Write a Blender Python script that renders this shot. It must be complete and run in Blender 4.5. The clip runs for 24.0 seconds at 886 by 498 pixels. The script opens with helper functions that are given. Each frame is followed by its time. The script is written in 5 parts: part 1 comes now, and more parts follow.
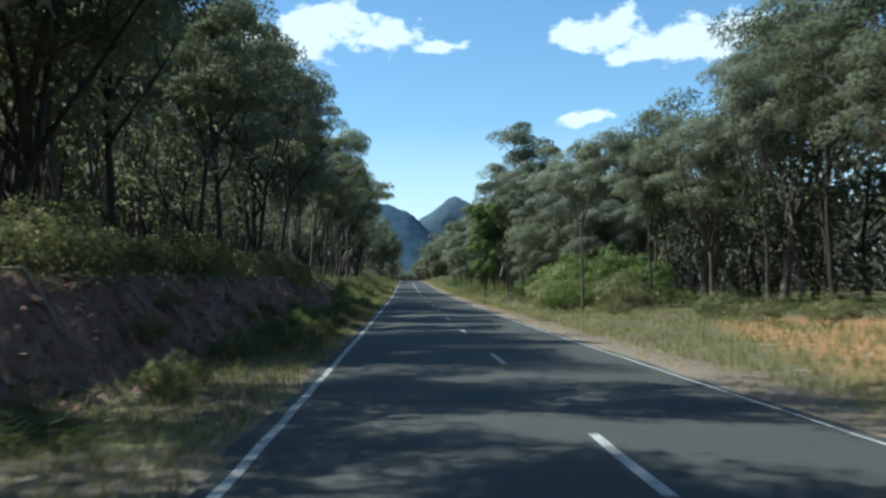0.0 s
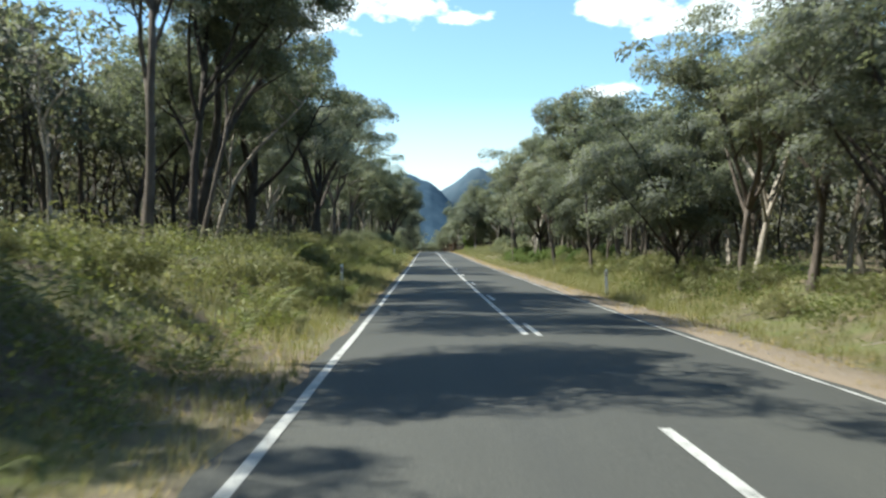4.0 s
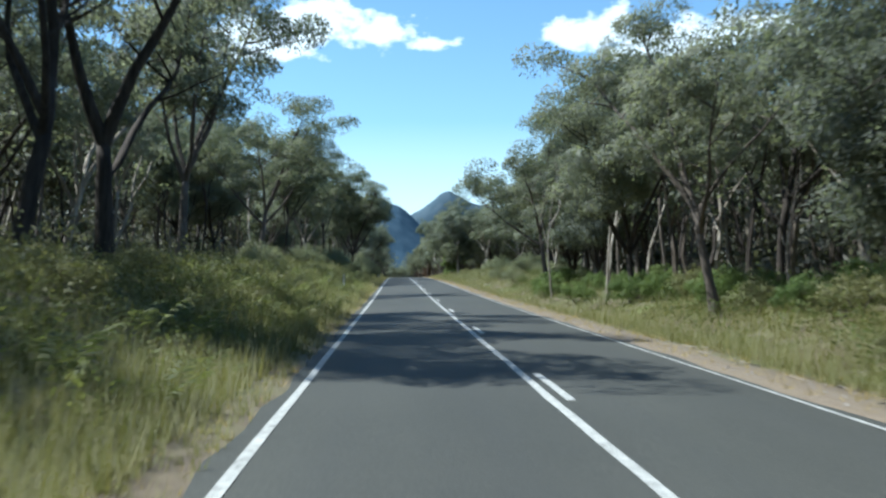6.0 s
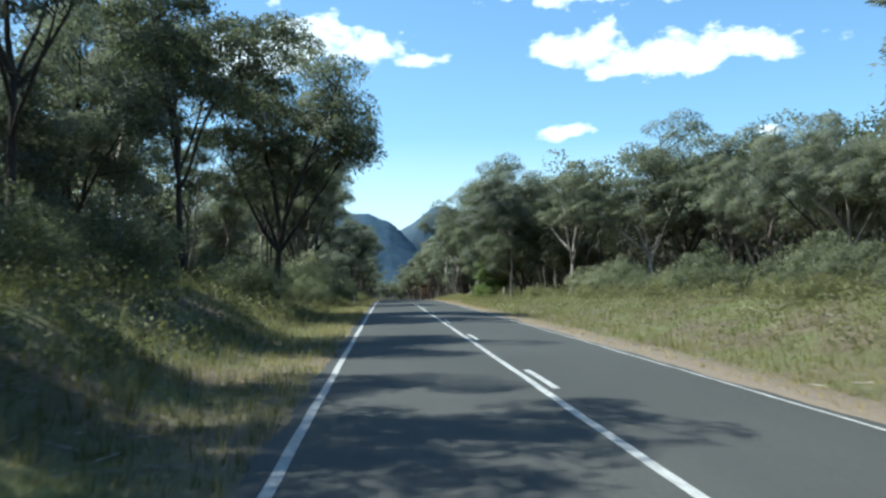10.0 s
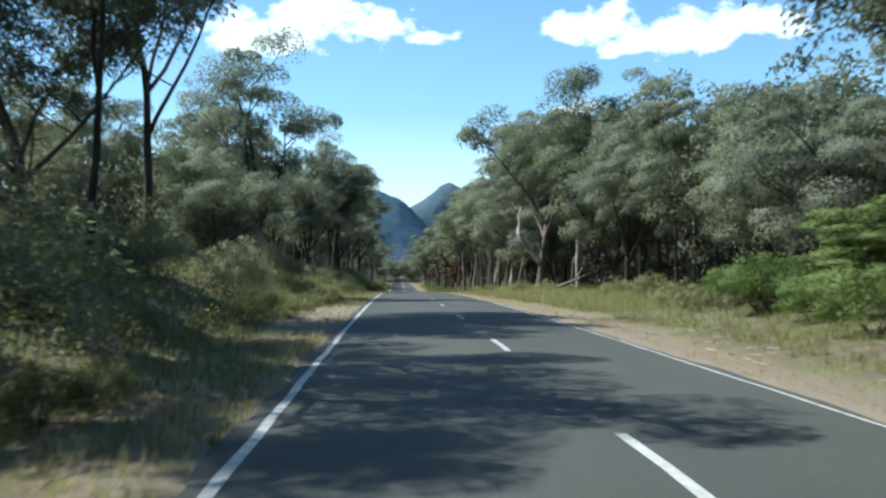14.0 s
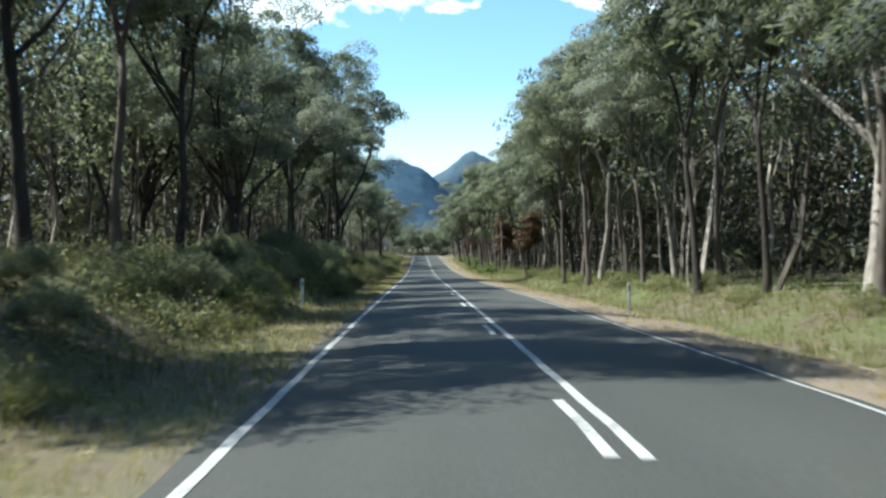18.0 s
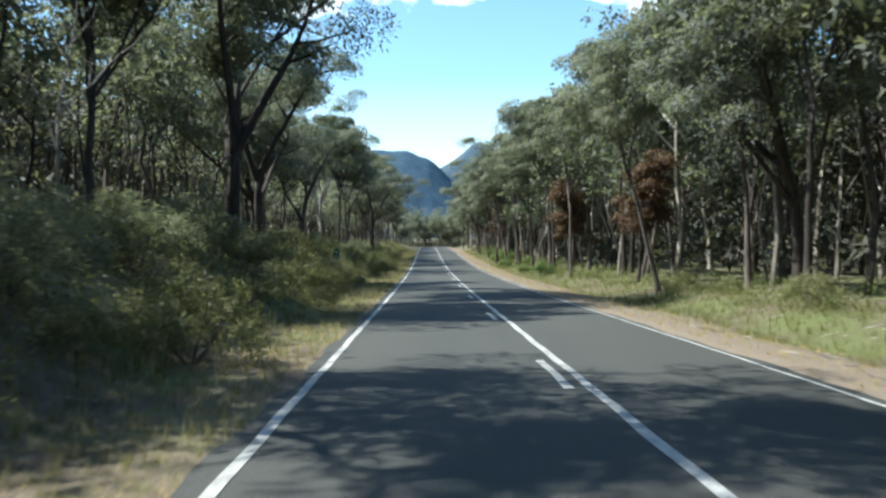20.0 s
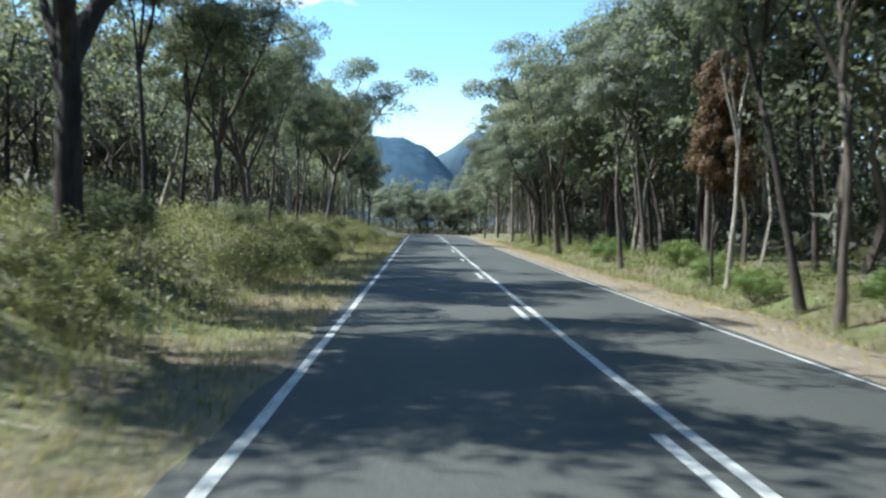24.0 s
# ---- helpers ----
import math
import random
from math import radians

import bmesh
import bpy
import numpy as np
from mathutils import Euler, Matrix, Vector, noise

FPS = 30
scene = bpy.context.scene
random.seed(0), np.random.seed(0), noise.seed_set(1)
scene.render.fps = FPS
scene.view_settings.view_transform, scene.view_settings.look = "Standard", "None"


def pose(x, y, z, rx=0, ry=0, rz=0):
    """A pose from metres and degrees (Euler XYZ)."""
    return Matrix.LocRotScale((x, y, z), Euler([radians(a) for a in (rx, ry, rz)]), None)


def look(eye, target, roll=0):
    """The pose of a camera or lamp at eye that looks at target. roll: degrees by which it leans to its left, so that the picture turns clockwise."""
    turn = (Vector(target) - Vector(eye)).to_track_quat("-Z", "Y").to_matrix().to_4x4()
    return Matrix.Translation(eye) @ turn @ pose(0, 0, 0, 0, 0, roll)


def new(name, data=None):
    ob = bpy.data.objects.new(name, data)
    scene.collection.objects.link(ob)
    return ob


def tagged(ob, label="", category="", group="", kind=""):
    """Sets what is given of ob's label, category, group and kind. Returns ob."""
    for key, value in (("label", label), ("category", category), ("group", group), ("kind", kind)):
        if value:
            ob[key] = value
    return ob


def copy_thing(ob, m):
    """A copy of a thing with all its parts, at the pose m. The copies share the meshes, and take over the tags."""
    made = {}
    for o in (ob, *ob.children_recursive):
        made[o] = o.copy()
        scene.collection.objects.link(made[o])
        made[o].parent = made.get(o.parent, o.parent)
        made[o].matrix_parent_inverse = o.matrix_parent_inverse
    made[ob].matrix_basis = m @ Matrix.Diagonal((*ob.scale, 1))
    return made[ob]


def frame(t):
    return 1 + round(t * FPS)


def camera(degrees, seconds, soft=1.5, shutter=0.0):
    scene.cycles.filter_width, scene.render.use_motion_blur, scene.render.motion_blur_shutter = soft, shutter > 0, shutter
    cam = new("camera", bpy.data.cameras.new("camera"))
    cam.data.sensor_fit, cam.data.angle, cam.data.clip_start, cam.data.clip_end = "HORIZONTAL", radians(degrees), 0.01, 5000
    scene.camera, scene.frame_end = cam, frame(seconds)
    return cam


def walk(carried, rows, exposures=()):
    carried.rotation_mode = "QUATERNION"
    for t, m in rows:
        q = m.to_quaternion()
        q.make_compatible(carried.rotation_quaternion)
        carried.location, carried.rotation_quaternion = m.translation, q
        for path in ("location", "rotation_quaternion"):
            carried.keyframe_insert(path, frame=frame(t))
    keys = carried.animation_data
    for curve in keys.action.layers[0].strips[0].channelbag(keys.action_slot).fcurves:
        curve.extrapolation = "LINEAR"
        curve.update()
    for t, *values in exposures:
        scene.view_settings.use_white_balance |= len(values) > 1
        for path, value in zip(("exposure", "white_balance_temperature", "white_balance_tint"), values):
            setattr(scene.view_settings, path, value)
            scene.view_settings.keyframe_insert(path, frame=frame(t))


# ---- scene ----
# ------------------------------------------------------------------ camera
LENS = 50.2
cam = camera(LENS, 24.0, soft=2.5, shutter=0.2)
# seconds, place on the straight road, tilt, roll and heading
walk(cam, [
    (0, pose(-1.60, 0.02, 1.600, 92.04, 0.72, -2.26)),
    (0.5, pose(-1.64, 10.83, 1.568, 92.52, 0.66, -1.68)),
    (1, pose(-1.69, 21.61, 1.538, 91.95, 0.60, -1.47)),
    (1.5, pose(-1.75, 32.36, 1.520, 91.53, 0.32, -0.79)),
    (2, pose(-1.81, 43.10, 1.515, 91.29, 0.05, -0.75)),
    (2.5, pose(-1.83, 53.82, 1.523, 91.19, -0.04, -0.68)),
    (4.5, pose(-1.76, 96.16, 1.681, 90.24, -0.39, -1.40)),
    (5, pose(-1.77, 106.70, 1.751, 90.69, -0.48, -2.05)),
    (5.5, pose(-1.76, 117.17, 1.834, 91.70, -0.07, -2.60)),
    (6, pose(-1.78, 127.60, 1.928, 91.85, 0.33, -2.77)),
    (6.5, pose(-1.89, 138.06, 2.033, 91.29, -0.17, -1.78)),
    (7, pose(-2.02, 148.52, 2.147, 91.23, -0.67, -1.92)),
    (7.5, pose(-2.11, 158.88, 2.255, 91.87, -0.63, -2.09)),
    (8, pose(-2.17, 169.05, 2.360, 93.37, -0.60, -2.74)),
    (8.5, pose(-2.19, 179.04, 2.480, 91.64, 0.10, -2.19)),
    (9, pose(-2.18, 188.99, 2.619, 90.90, 0.81, -2.77)),
    (9.5, pose(-2.18, 199.02, 2.776, 91.40, 0.72, -3.25)),
    (10, pose(-2.17, 209.08, 2.931, 92.82, 0.63, -3.42)),
    (10.5, pose(-2.14, 219.10, 3.078, 93.38, 0.67, -2.94)),
    (12.5, pose(-1.95, 258.90, 3.585, 92.97, 0.85, -3.18)),
    (13, pose(-1.89, 268.92, 3.692, 92.88, 0.90, -3.21)),
    (13.5, pose(-1.83, 279.02, 3.791, 92.22, 0.61, -3.11)),
    (14, pose(-1.76, 289.16, 3.881, 91.50, 0.33, -2.84)),
    (14.5, pose(-1.77, 299.28, 3.957, 90.71, 0.66, -2.50)),
    (15, pose(-1.77, 309.38, 4.015, 90.75, 0.99, -1.98)),
    (15.5, pose(-1.74, 319.50, 4.044, 91.06, 0.48, -1.50)),
    (16, pose(-1.71, 329.68, 4.042, 91.61, -0.03, -1.06)),
    (16.5, pose(-1.62, 339.98, 4.011, 91.98, 0.42, -1.20)),
    (17, pose(-1.53, 350.44, 3.957, 90.35, 0.88, -1.09)),
    (17.5, pose(-1.44, 361.05, 3.880, 89.69, 1.06, -0.96)),
    (18, pose(-1.38, 371.79, 3.778, 89.74, 1.25, -1.40)),
    (18.5, pose(-1.38, 382.65, 3.643, 88.88, 1.18, -1.44)),
    (20.5, pose(-1.66, 427.16, 2.846, 89.35, 0.92, -0.92)),
    (21, pose(-1.72, 438.42, 2.621, 89.29, 0.85, -0.99)),
    (21.5, pose(-1.76, 449.74, 2.395, 89.35, 0.66, -1.20)),
    (22, pose(-1.79, 461.12, 2.190, 88.90, 0.47, -1.30)),
    (22.5, pose(-1.79, 472.54, 2.013, 88.95, -0.02, -1.47)),
    (23, pose(-1.79, 483.98, 1.863, 89.13, -0.51, -1.61)),
    (23.5, pose(-1.80, 495.38, 1.748, 89.52, -0.70, -1.68)),
    (24, pose(-1.80, 506.75, 1.688, 88.68, -0.89, -1.37)),
], exposures=[
    (0.0, 0.54, 5560, 0), (1.2, 0.67, 5750, 1), (2.3, 0.86, 6350, 3), (4.5, 1.16, 6080, 3), (6.0, 0.86, 5540, 2), (8.5, 0.75, 5680, 1), (10.0, 0.84, 5640, 1),
    (13.0, 0.9, 5740, 1), (16.0, 0.9, 5560, 1), (17.0, 1.1, 5780, 2), (18.5, 1.17, 5780, 2), (22.5, 1.26, 5880, 6), (24.0, 1.28, 5560, 2)])

# ------------------------------------------------------------------ light
SUN_ELEVATION, SUN_HEADING = 53.0, -79.0      # heading from +y, clockwise
world = bpy.data.worlds.new("sky")
scene.world = world
world.use_nodes = True


def node(tree, kind, **values):
    n = tree.nodes.new(kind)
    for key, value in values.items():
        n.inputs[key.replace("_", " ")].default_value = value
    return n


def build_sky():
    nt = world.node_tree
    nt.nodes.clear()
    out = nt.nodes.new("ShaderNodeOutputWorld")
    bg = nt.nodes.new("ShaderNodeBackground")
    bg.inputs["Strength"].default_value = 0.082
    sky = nt.nodes.new("ShaderNodeTexSky")
    sky.sky_type, sky.sun_disc = "NISHITA", False
    sky.sun_elevation, sky.sun_rotation = radians(SUN_ELEVATION), radians(SUN_HEADING)
    sky.air_density, sky.dust_density, sky.ozone_density = 1.0, 0.4, 1.0
    geo = nt.nodes.new("ShaderNodeTexCoord")
    sep = nt.nodes.new("ShaderNodeSeparateXYZ")
    nt.links.new(geo.outputs["Generated"], sep.inputs[0])

    def calc(op, a, b=None, c=None):
        m = nt.nodes.new("ShaderNodeMath")
        m.operation = op
        for i, v in enumerate((a, b, c)):
            if v is None:
                continue
            if isinstance(v, (int, float)):
                m.inputs[i].default_value = v
            else:
                nt.links.new(v, m.inputs[i])
        return m.outputs[0]

    # heading and height over the horizon, in degrees
    az = calc("MULTIPLY", calc("ARCTAN2", sep.outputs[0], sep.outputs[1]), 57.2958)
    el = calc("MULTIPLY", calc("ARCSINE", sep.outputs[2]), 57.2958)
    vec = nt.nodes.new("ShaderNodeCombineXYZ")
    nt.links.new(az, vec.inputs[0])
    nt.links.new(calc("MULTIPLY", el, 1.7), vec.inputs[1])
    puff = node(nt, "ShaderNodeTexNoise", Scale=0.42, Detail=6.0, Roughness=0.55)
    puff.noise_dimensions = "2D"
    nt.links.new(vec.outputs[0], puff.inputs["Vector"])
    billow = calc("MULTIPLY", calc("SUBTRACT", puff.outputs[0], 0.5), 3.0)
    total = None
    # fair-weather clouds: heading, height, half width, half depth
    for ca, ce, w, d in CLOUDS:
        u = calc("DIVIDE", calc("SUBTRACT", az, ca), w)
        v = calc("DIVIDE", calc("SUBTRACT", el, ce), d)
        r = calc("SQRT", calc("ADD", calc("MULTIPLY", u, u), calc("MULTIPLY", v, v)))
        blob = calc("SUBTRACT", calc("ADD", 1.05, billow), r)
        total = blob if total is None else calc("MAXIMUM", total, blob)
    # scattered cloud over the rest of the sky, away from the road's heading
    wide = node(nt, "ShaderNodeTexNoise", Scale=2.6, Detail=7.0, Roughness=0.55)
    nt.links.new(geo.outputs["Generated"], wide.inputs["Vector"])
    away = calc("MULTIPLY", calc("ABSOLUTE", az), 0.02)
    rest = calc("SUBTRACT", calc("MULTIPLY", wide.outputs[0], 4.0), calc("SUBTRACT", 4.2, calc("MINIMUM", away, 1.5)))
    total = calc("MAXIMUM", total, rest)
    ramp = nt.nodes.new("ShaderNodeValToRGB")
    ramp.color_ramp.elements[0].position, ramp.color_ramp.elements[1].position = 0.0, 0.42
    ramp.color_ramp.elements[0].color, ramp.color_ramp.elements[1].color = (0, 0, 0, 1), (1, 1, 1, 1)
    nt.links.new(total, ramp.inputs[0])
    # thin bright haze low over the horizon
    haze = nt.nodes.new("ShaderNodeMapRange")
    haze.inputs["From Min"].default_value, haze.inputs["From Max"].default_value = 9.5, 2.0
    haze.inputs["To Min"].default_value, haze.inputs["To Max"].default_value = 0.0, 0.62
    nt.links.new(el, haze.inputs["Value"])
    cover = calc("MAXIMUM", calc("MULTIPLY", ramp.outputs[0], 0.93), haze.outputs[0])
    tint = nt.nodes.new("ShaderNodeMix")
    tint.data_type = "RGBA"
    tint.blend_type = "MULTIPLY"
    tint.inputs["Factor"].default_value = 1.0
    tint.inputs["B"].default_value = (*SKY_TINT, 1)
    nt.links.new(sky.outputs[0], tint.inputs["A"])
    mix = nt.nodes.new("ShaderNodeMix")
    mix.data_type = "RGBA"
    nt.links.new(cover, mix.inputs["Factor"])
    nt.links.new(tint.outputs["Result"], mix.inputs["A"])
    mix.inputs["B"].default_value = (8.3, 9.0, 9.3, 1)
    nt.links.new(mix.outputs["Result"], bg.inputs["Color"])
    nt.links.new(bg.outputs[0], out.inputs[0])


SKY_TINT = (1.06, 1.24, 1.30)
CLOUDS = [(-5.0, 15.1, 4.6, 1.5), (-0.9, 14.9, 2.6, 0.8), (2.2, 14.0, 1.7, 0.5), (-8.5, 14.2, 3.0, 1.6), (12.6, 14.5, 4.0, 1.1),
          (17.0, 14.0, 5.5, 1.3), (22.0, 14.0, 3.5, 0.7), (11.2, 9.7, 2.2, 0.42), (13.8, 17.6, 4.6, 0.7), (24.0, 17.6, 2.5, 0.5),
          (22.7, 9.2, 0.9, 0.35)]
build_sky()
sun_data = bpy.data.lights.new("sun", "SUN")
sun_data.energy, sun_data.angle, sun_data.color = 5.0, radians(0.53), (1.0, 0.95, 0.87)
sun = new("sun", sun_data)
_e, _h = radians(SUN_ELEVATION), radians(SUN_HEADING)
sun.matrix_world = look((-60, 200, 80), (-60 - math.sin(_h) * math.cos(_e), 200 - math.cos(_h) * math.cos(_e), 80 - math.sin(_e)))

# ------------------------------------------------------------------ materials


def material(name, rough=0.8):
    m = bpy.data.materials.new(name)
    m.use_nodes = True
    bsdf = m.node_tree.nodes["Principled BSDF"]
    bsdf.inputs["Roughness"].default_value = rough
    bsdf.inputs["Specular IOR Level"].default_value = 0.3
    return m, m.node_tree, bsdf


def noise_of(nt, scale, detail=4.0, rough=0.6, stretch=None, coords="Position"):
    src = nt.nodes.new("ShaderNodeNewGeometry") if coords == "Position" else nt.nodes.new("ShaderNodeTexCoord")
    vec = src.outputs[coords]
    if stretch:
        mp = nt.nodes.new("ShaderNodeMapping")
        mp.inputs["Scale"].default_value = stretch
        nt.links.new(vec, mp.inputs["Vector"])
        vec = mp.outputs[0]
    n = node(nt, "ShaderNodeTexNoise", Scale=scale, Detail=detail, Roughness=rough)
    nt.links.new(vec, n.inputs["Vector"])
    return n.outputs[0]


def ramp_of(nt, value, stops):
    r = nt.nodes.new("ShaderNodeValToRGB")
    e = r.color_ramp.elements
    while len(e) < len(stops):
        e.new(0.5)
    for i, (p, c) in enumerate(stops):
        e[i].position = p
        e[i].color = (*c, 1) if len(c) == 3 else c
    nt.links.new(value, r.inputs[0])
    return r.outputs[0]


def blend(nt, fac, a, b, mode="MIX"):
    m = nt.nodes.new("ShaderNodeMix")
    m.data_type = "RGBA"
    m.blend_type = mode
    for key, v in (("Factor", fac), ("A", a), ("B", b)):
        if isinstance(v, (int, float)):
            m.inputs[key].default_value = v
        elif isinstance(v, tuple):
            m.inputs[key].default_value = (*v, 1)
        else:
            nt.links.new(v, m.inputs[key])
    return m.outputs["Result"]


def maths(nt, op, a, b=0.0, clamp=False):
    m = nt.nodes.new("ShaderNodeMath")
    m.operation = op
    m.use_clamp = clamp
    for i, v in enumerate((a, b)):
        if isinstance(v, (int, float)):
            m.inputs[i].default_value = v
        else:
            nt.links.new(v, m.inputs[i])
    return m.outputs[0]


def span(nt, value, a, b, lo=0.0, hi=1.0):
    m = nt.nodes.new("ShaderNodeMapRange")
    for key, v in (("From Min", a), ("From Max", b), ("To Min", lo), ("To Max", hi)):
        m.inputs[key].default_value = v
    nt.links.new(value, m.inputs["Value"])
    return m.outputs[0]


def bump(nt, bsdf, height, strength, distance):
    b = node(nt, "ShaderNodeBump", Strength=strength, Distance=distance)
    nt.links.new(height, b.inputs["Height"])
    nt.links.new(b.outputs[0], bsdf.inputs["Normal"])


def make_asphalt():
    m, nt, bsdf = material("chip_seal_asphalt", 0.82)
    fine = noise_of(nt, 38.0, 3.0, 0.8)
    wear = noise_of(nt, 0.5, 4.0, 0.6, (1.0, 0.12, 1.0))
    patch = noise_of(nt, 0.09, 3.0)
    col = ramp_of(nt, fine, [(0.3, (0.037, 0.037, 0.032)), (0.55, (0.057, 0.0565, 0.048)), (0.75, (0.108, 0.106, 0.09))])
    col = blend(nt, span(nt, wear, 0.35, 0.7), col, (1.2, 1.19, 1.17), "MULTIPLY")
    col = blend(nt, span(nt, patch, 0.4, 0.65), col, (0.86, 0.87, 0.86), "MULTIPLY")
    # wheel tracks polished by traffic
    pos = nt.nodes.new("ShaderNodeNewGeometry")
    sep = nt.nodes.new("ShaderNodeSeparateXYZ")
    nt.links.new(pos.outputs["Position"], sep.inputs[0])
    ax = maths(nt, "ABSOLUTE", sep.outputs[0])
    tr = maths(nt, "ABSOLUTE", maths(nt, "SUBTRACT", maths(nt, "ABSOLUTE", maths(nt, "SUBTRACT", ax, 1.6)), 0.78))
    col = blend(nt, span(nt, tr, 0.0, 0.35, 0.16, 0.0), col, (0.045, 0.046, 0.044))
    nt.links.new(col, bsdf.inputs["Base Color"])
    bump(nt, bsdf, fine, 0.5, 0.006)
    return m


def make_paint():
    m, nt, bsdf = material("worn_road_paint", 0.7)
    a = noise_of(nt, 9.0, 5.0, 0.7)
    b = noise_of(nt, 55.0, 2.0, 0.7)
    c = noise_of(nt, 0.9, 4.0, 0.65)
    f = maths(nt, "ADD", span(nt, a, 0.32, 0.62, 0.6, 0.0), span(nt, b, 0.45, 0.72, 0.0, 0.5), True)
    f = maths(nt, "ADD", f, span(nt, c, 0.52, 0.68, 0.0, 0.4), True)
    col = blend(nt, f, (0.52, 0.51, 0.465), (0.12, 0.12, 0.11))
    nt.links.new(col, bsdf.inputs["Base Color"])
    return m


def make_ground():
    m, nt, bsdf = material("sandy_forest_ground", 0.95)
    pos = nt.nodes.new("ShaderNodeNewGeometry")
    sep = nt.nodes.new("ShaderNodeSeparateXYZ")
    nt.links.new(pos.outputs["Position"], sep.inputs[0])
    big = noise_of(nt, 0.35, 5.0)
    mid = noise_of(nt, 2.2, 5.0, 0.7)
    fine = noise_of(nt, 22.0, 4.0, 0.75)
    litter = ramp_of(nt, mid, [(0.25, (0.05, 0.038, 0.024)), (0.5, (0.115, 0.088, 0.055)), (0.75, (0.2, 0.16, 0.1))])
    green = ramp_of(nt, fine, [(0.3, (0.055, 0.075, 0.022)), (0.7, (0.16, 0.165, 0.06))])
    soil = blend(nt, span(nt, big, 0.42, 0.62), litter, green)
    sand = ramp_of(nt, fine, [(0.25, (0.115, 0.088, 0.06)), (0.5, (0.2, 0.156, 0.11)), (0.8, (0.29, 0.238, 0.178))])
    sand = blend(nt, span(nt, mid, 0.5, 0.72), sand, (0.215, 0.165, 0.108))
    ax = maths(nt, "ADD", maths(nt, "ABSOLUTE", sep.outputs[0]), maths(nt, "MULTIPLY", maths(nt, "SUBTRACT", mid, 0.5), 2.2))
    right = span(nt, sep.outputs[0], -1.0, 1.0)
    wide = maths(nt, "ADD", 0.5, maths(nt, "MULTIPLY", span(nt, sep.outputs[1], 290.0, 325.0), 0.95))
    pull = maths(nt, "MULTIPLY", span(nt, sep.outputs[1], 309.0, 317.0), span(nt, sep.outputs[1], 338.0, 331.0))
    pull = maths(nt, "MAXIMUM", pull, span(nt, sep.outputs[1], 10.5, 9.0))
    pull = maths(nt, "MULTIPLY", pull, span(nt, sep.outputs[0], 1.0, -1.0))
    edge = maths(nt, "ADD", maths(nt, "ADD", 3.9, maths(nt, "MULTIPLY", pull, 1.5)), maths(nt, "MULTIPLY", right, wide))
    shoulder = span(nt, maths(nt, "SUBTRACT", ax, edge), 0.7, -0.4)
    shoulder = maths(nt, "MULTIPLY", shoulder, maths(nt, "ADD", maths(nt, "ADD", 0.5, maths(nt, "MULTIPLY", pull, 0.4)), maths(nt, "MULTIPLY", right, 0.5)))
    col = blend(nt, shoulder, soil, sand)
    # orange clearing beside the start of the drive
    cl = maths(nt, "MULTIPLY", span(nt, sep.outputs[1], 36.0, 32.0), span(nt, maths(nt, "SUBTRACT", sep.outputs[0], maths(nt, "MULTIPLY", sep.outputs[1], 0.2)), 2.2, 3.4), True)
    cl = maths(nt, "MULTIPLY", cl, span(nt, sep.outputs[1], 13.0, 17.0), True)
    cl = maths(nt, "MULTIPLY", cl, span(nt, sep.outputs[0], 19.0, 14.0), True)
    dry = ramp_of(nt, mid, [(0.3, (0.2, 0.1, 0.04)), (0.55, (0.32, 0.175, 0.07)), (0.8, (0.4, 0.25, 0.12))])
    col = blend(nt, cl, col, dry)
    # red earth of the roadside cutting, where the ground is steep
    nz = nt.nodes.new("ShaderNodeSeparateXYZ")
    nt.links.new(pos.outputs["Normal"], nz.inputs[0])
    steep = maths(nt, "MULTIPLY", span(nt, nz.outputs[2], 0.9, 0.78), span(nt, sep.outputs[1], 92.0, 76.0), True)
    earth = ramp_of(nt, mid, [(0.25, (0.085, 0.05, 0.036)), (0.5, (0.21, 0.118, 0.082)), (0.8, (0.36, 0.24, 0.18))])
    col = blend(nt, steep, col, earth)
    nt.links.new(col, bsdf.inputs["Base Color"])
    bump(nt, bsdf, maths(nt, "ADD", fine, mid), 0.8, 0.04)
    return m


def make_bark(name, dark, light, streak=(1.0, 1.0, 0.12), scale=9.0):
    m, nt, bsdf = material(name, 0.9)
    a = noise_of(nt, scale, 6.0, 0.7, streak, "Object")
    b = noise_of(nt, 0.8, 3.0, 0.6, None, "Object")
    info = nt.nodes.new("ShaderNodeObjectInfo")
    col = ramp_of(nt, a, [(0.3, dark), (0.62, light)])
    col = blend(nt, span(nt, b, 0.45, 0.7, 0.0, 0.75), col, dark)
    col = blend(nt, span(nt, info.outputs["Random"], 0.0, 1.0, 0.0, 0.35), col, (0.3, 0.25, 0.2), "MULTIPLY")
    nt.links.new(col, bsdf.inputs["Base Color"])
    bump(nt, bsdf, a, 0.7, 0.03)
    return m


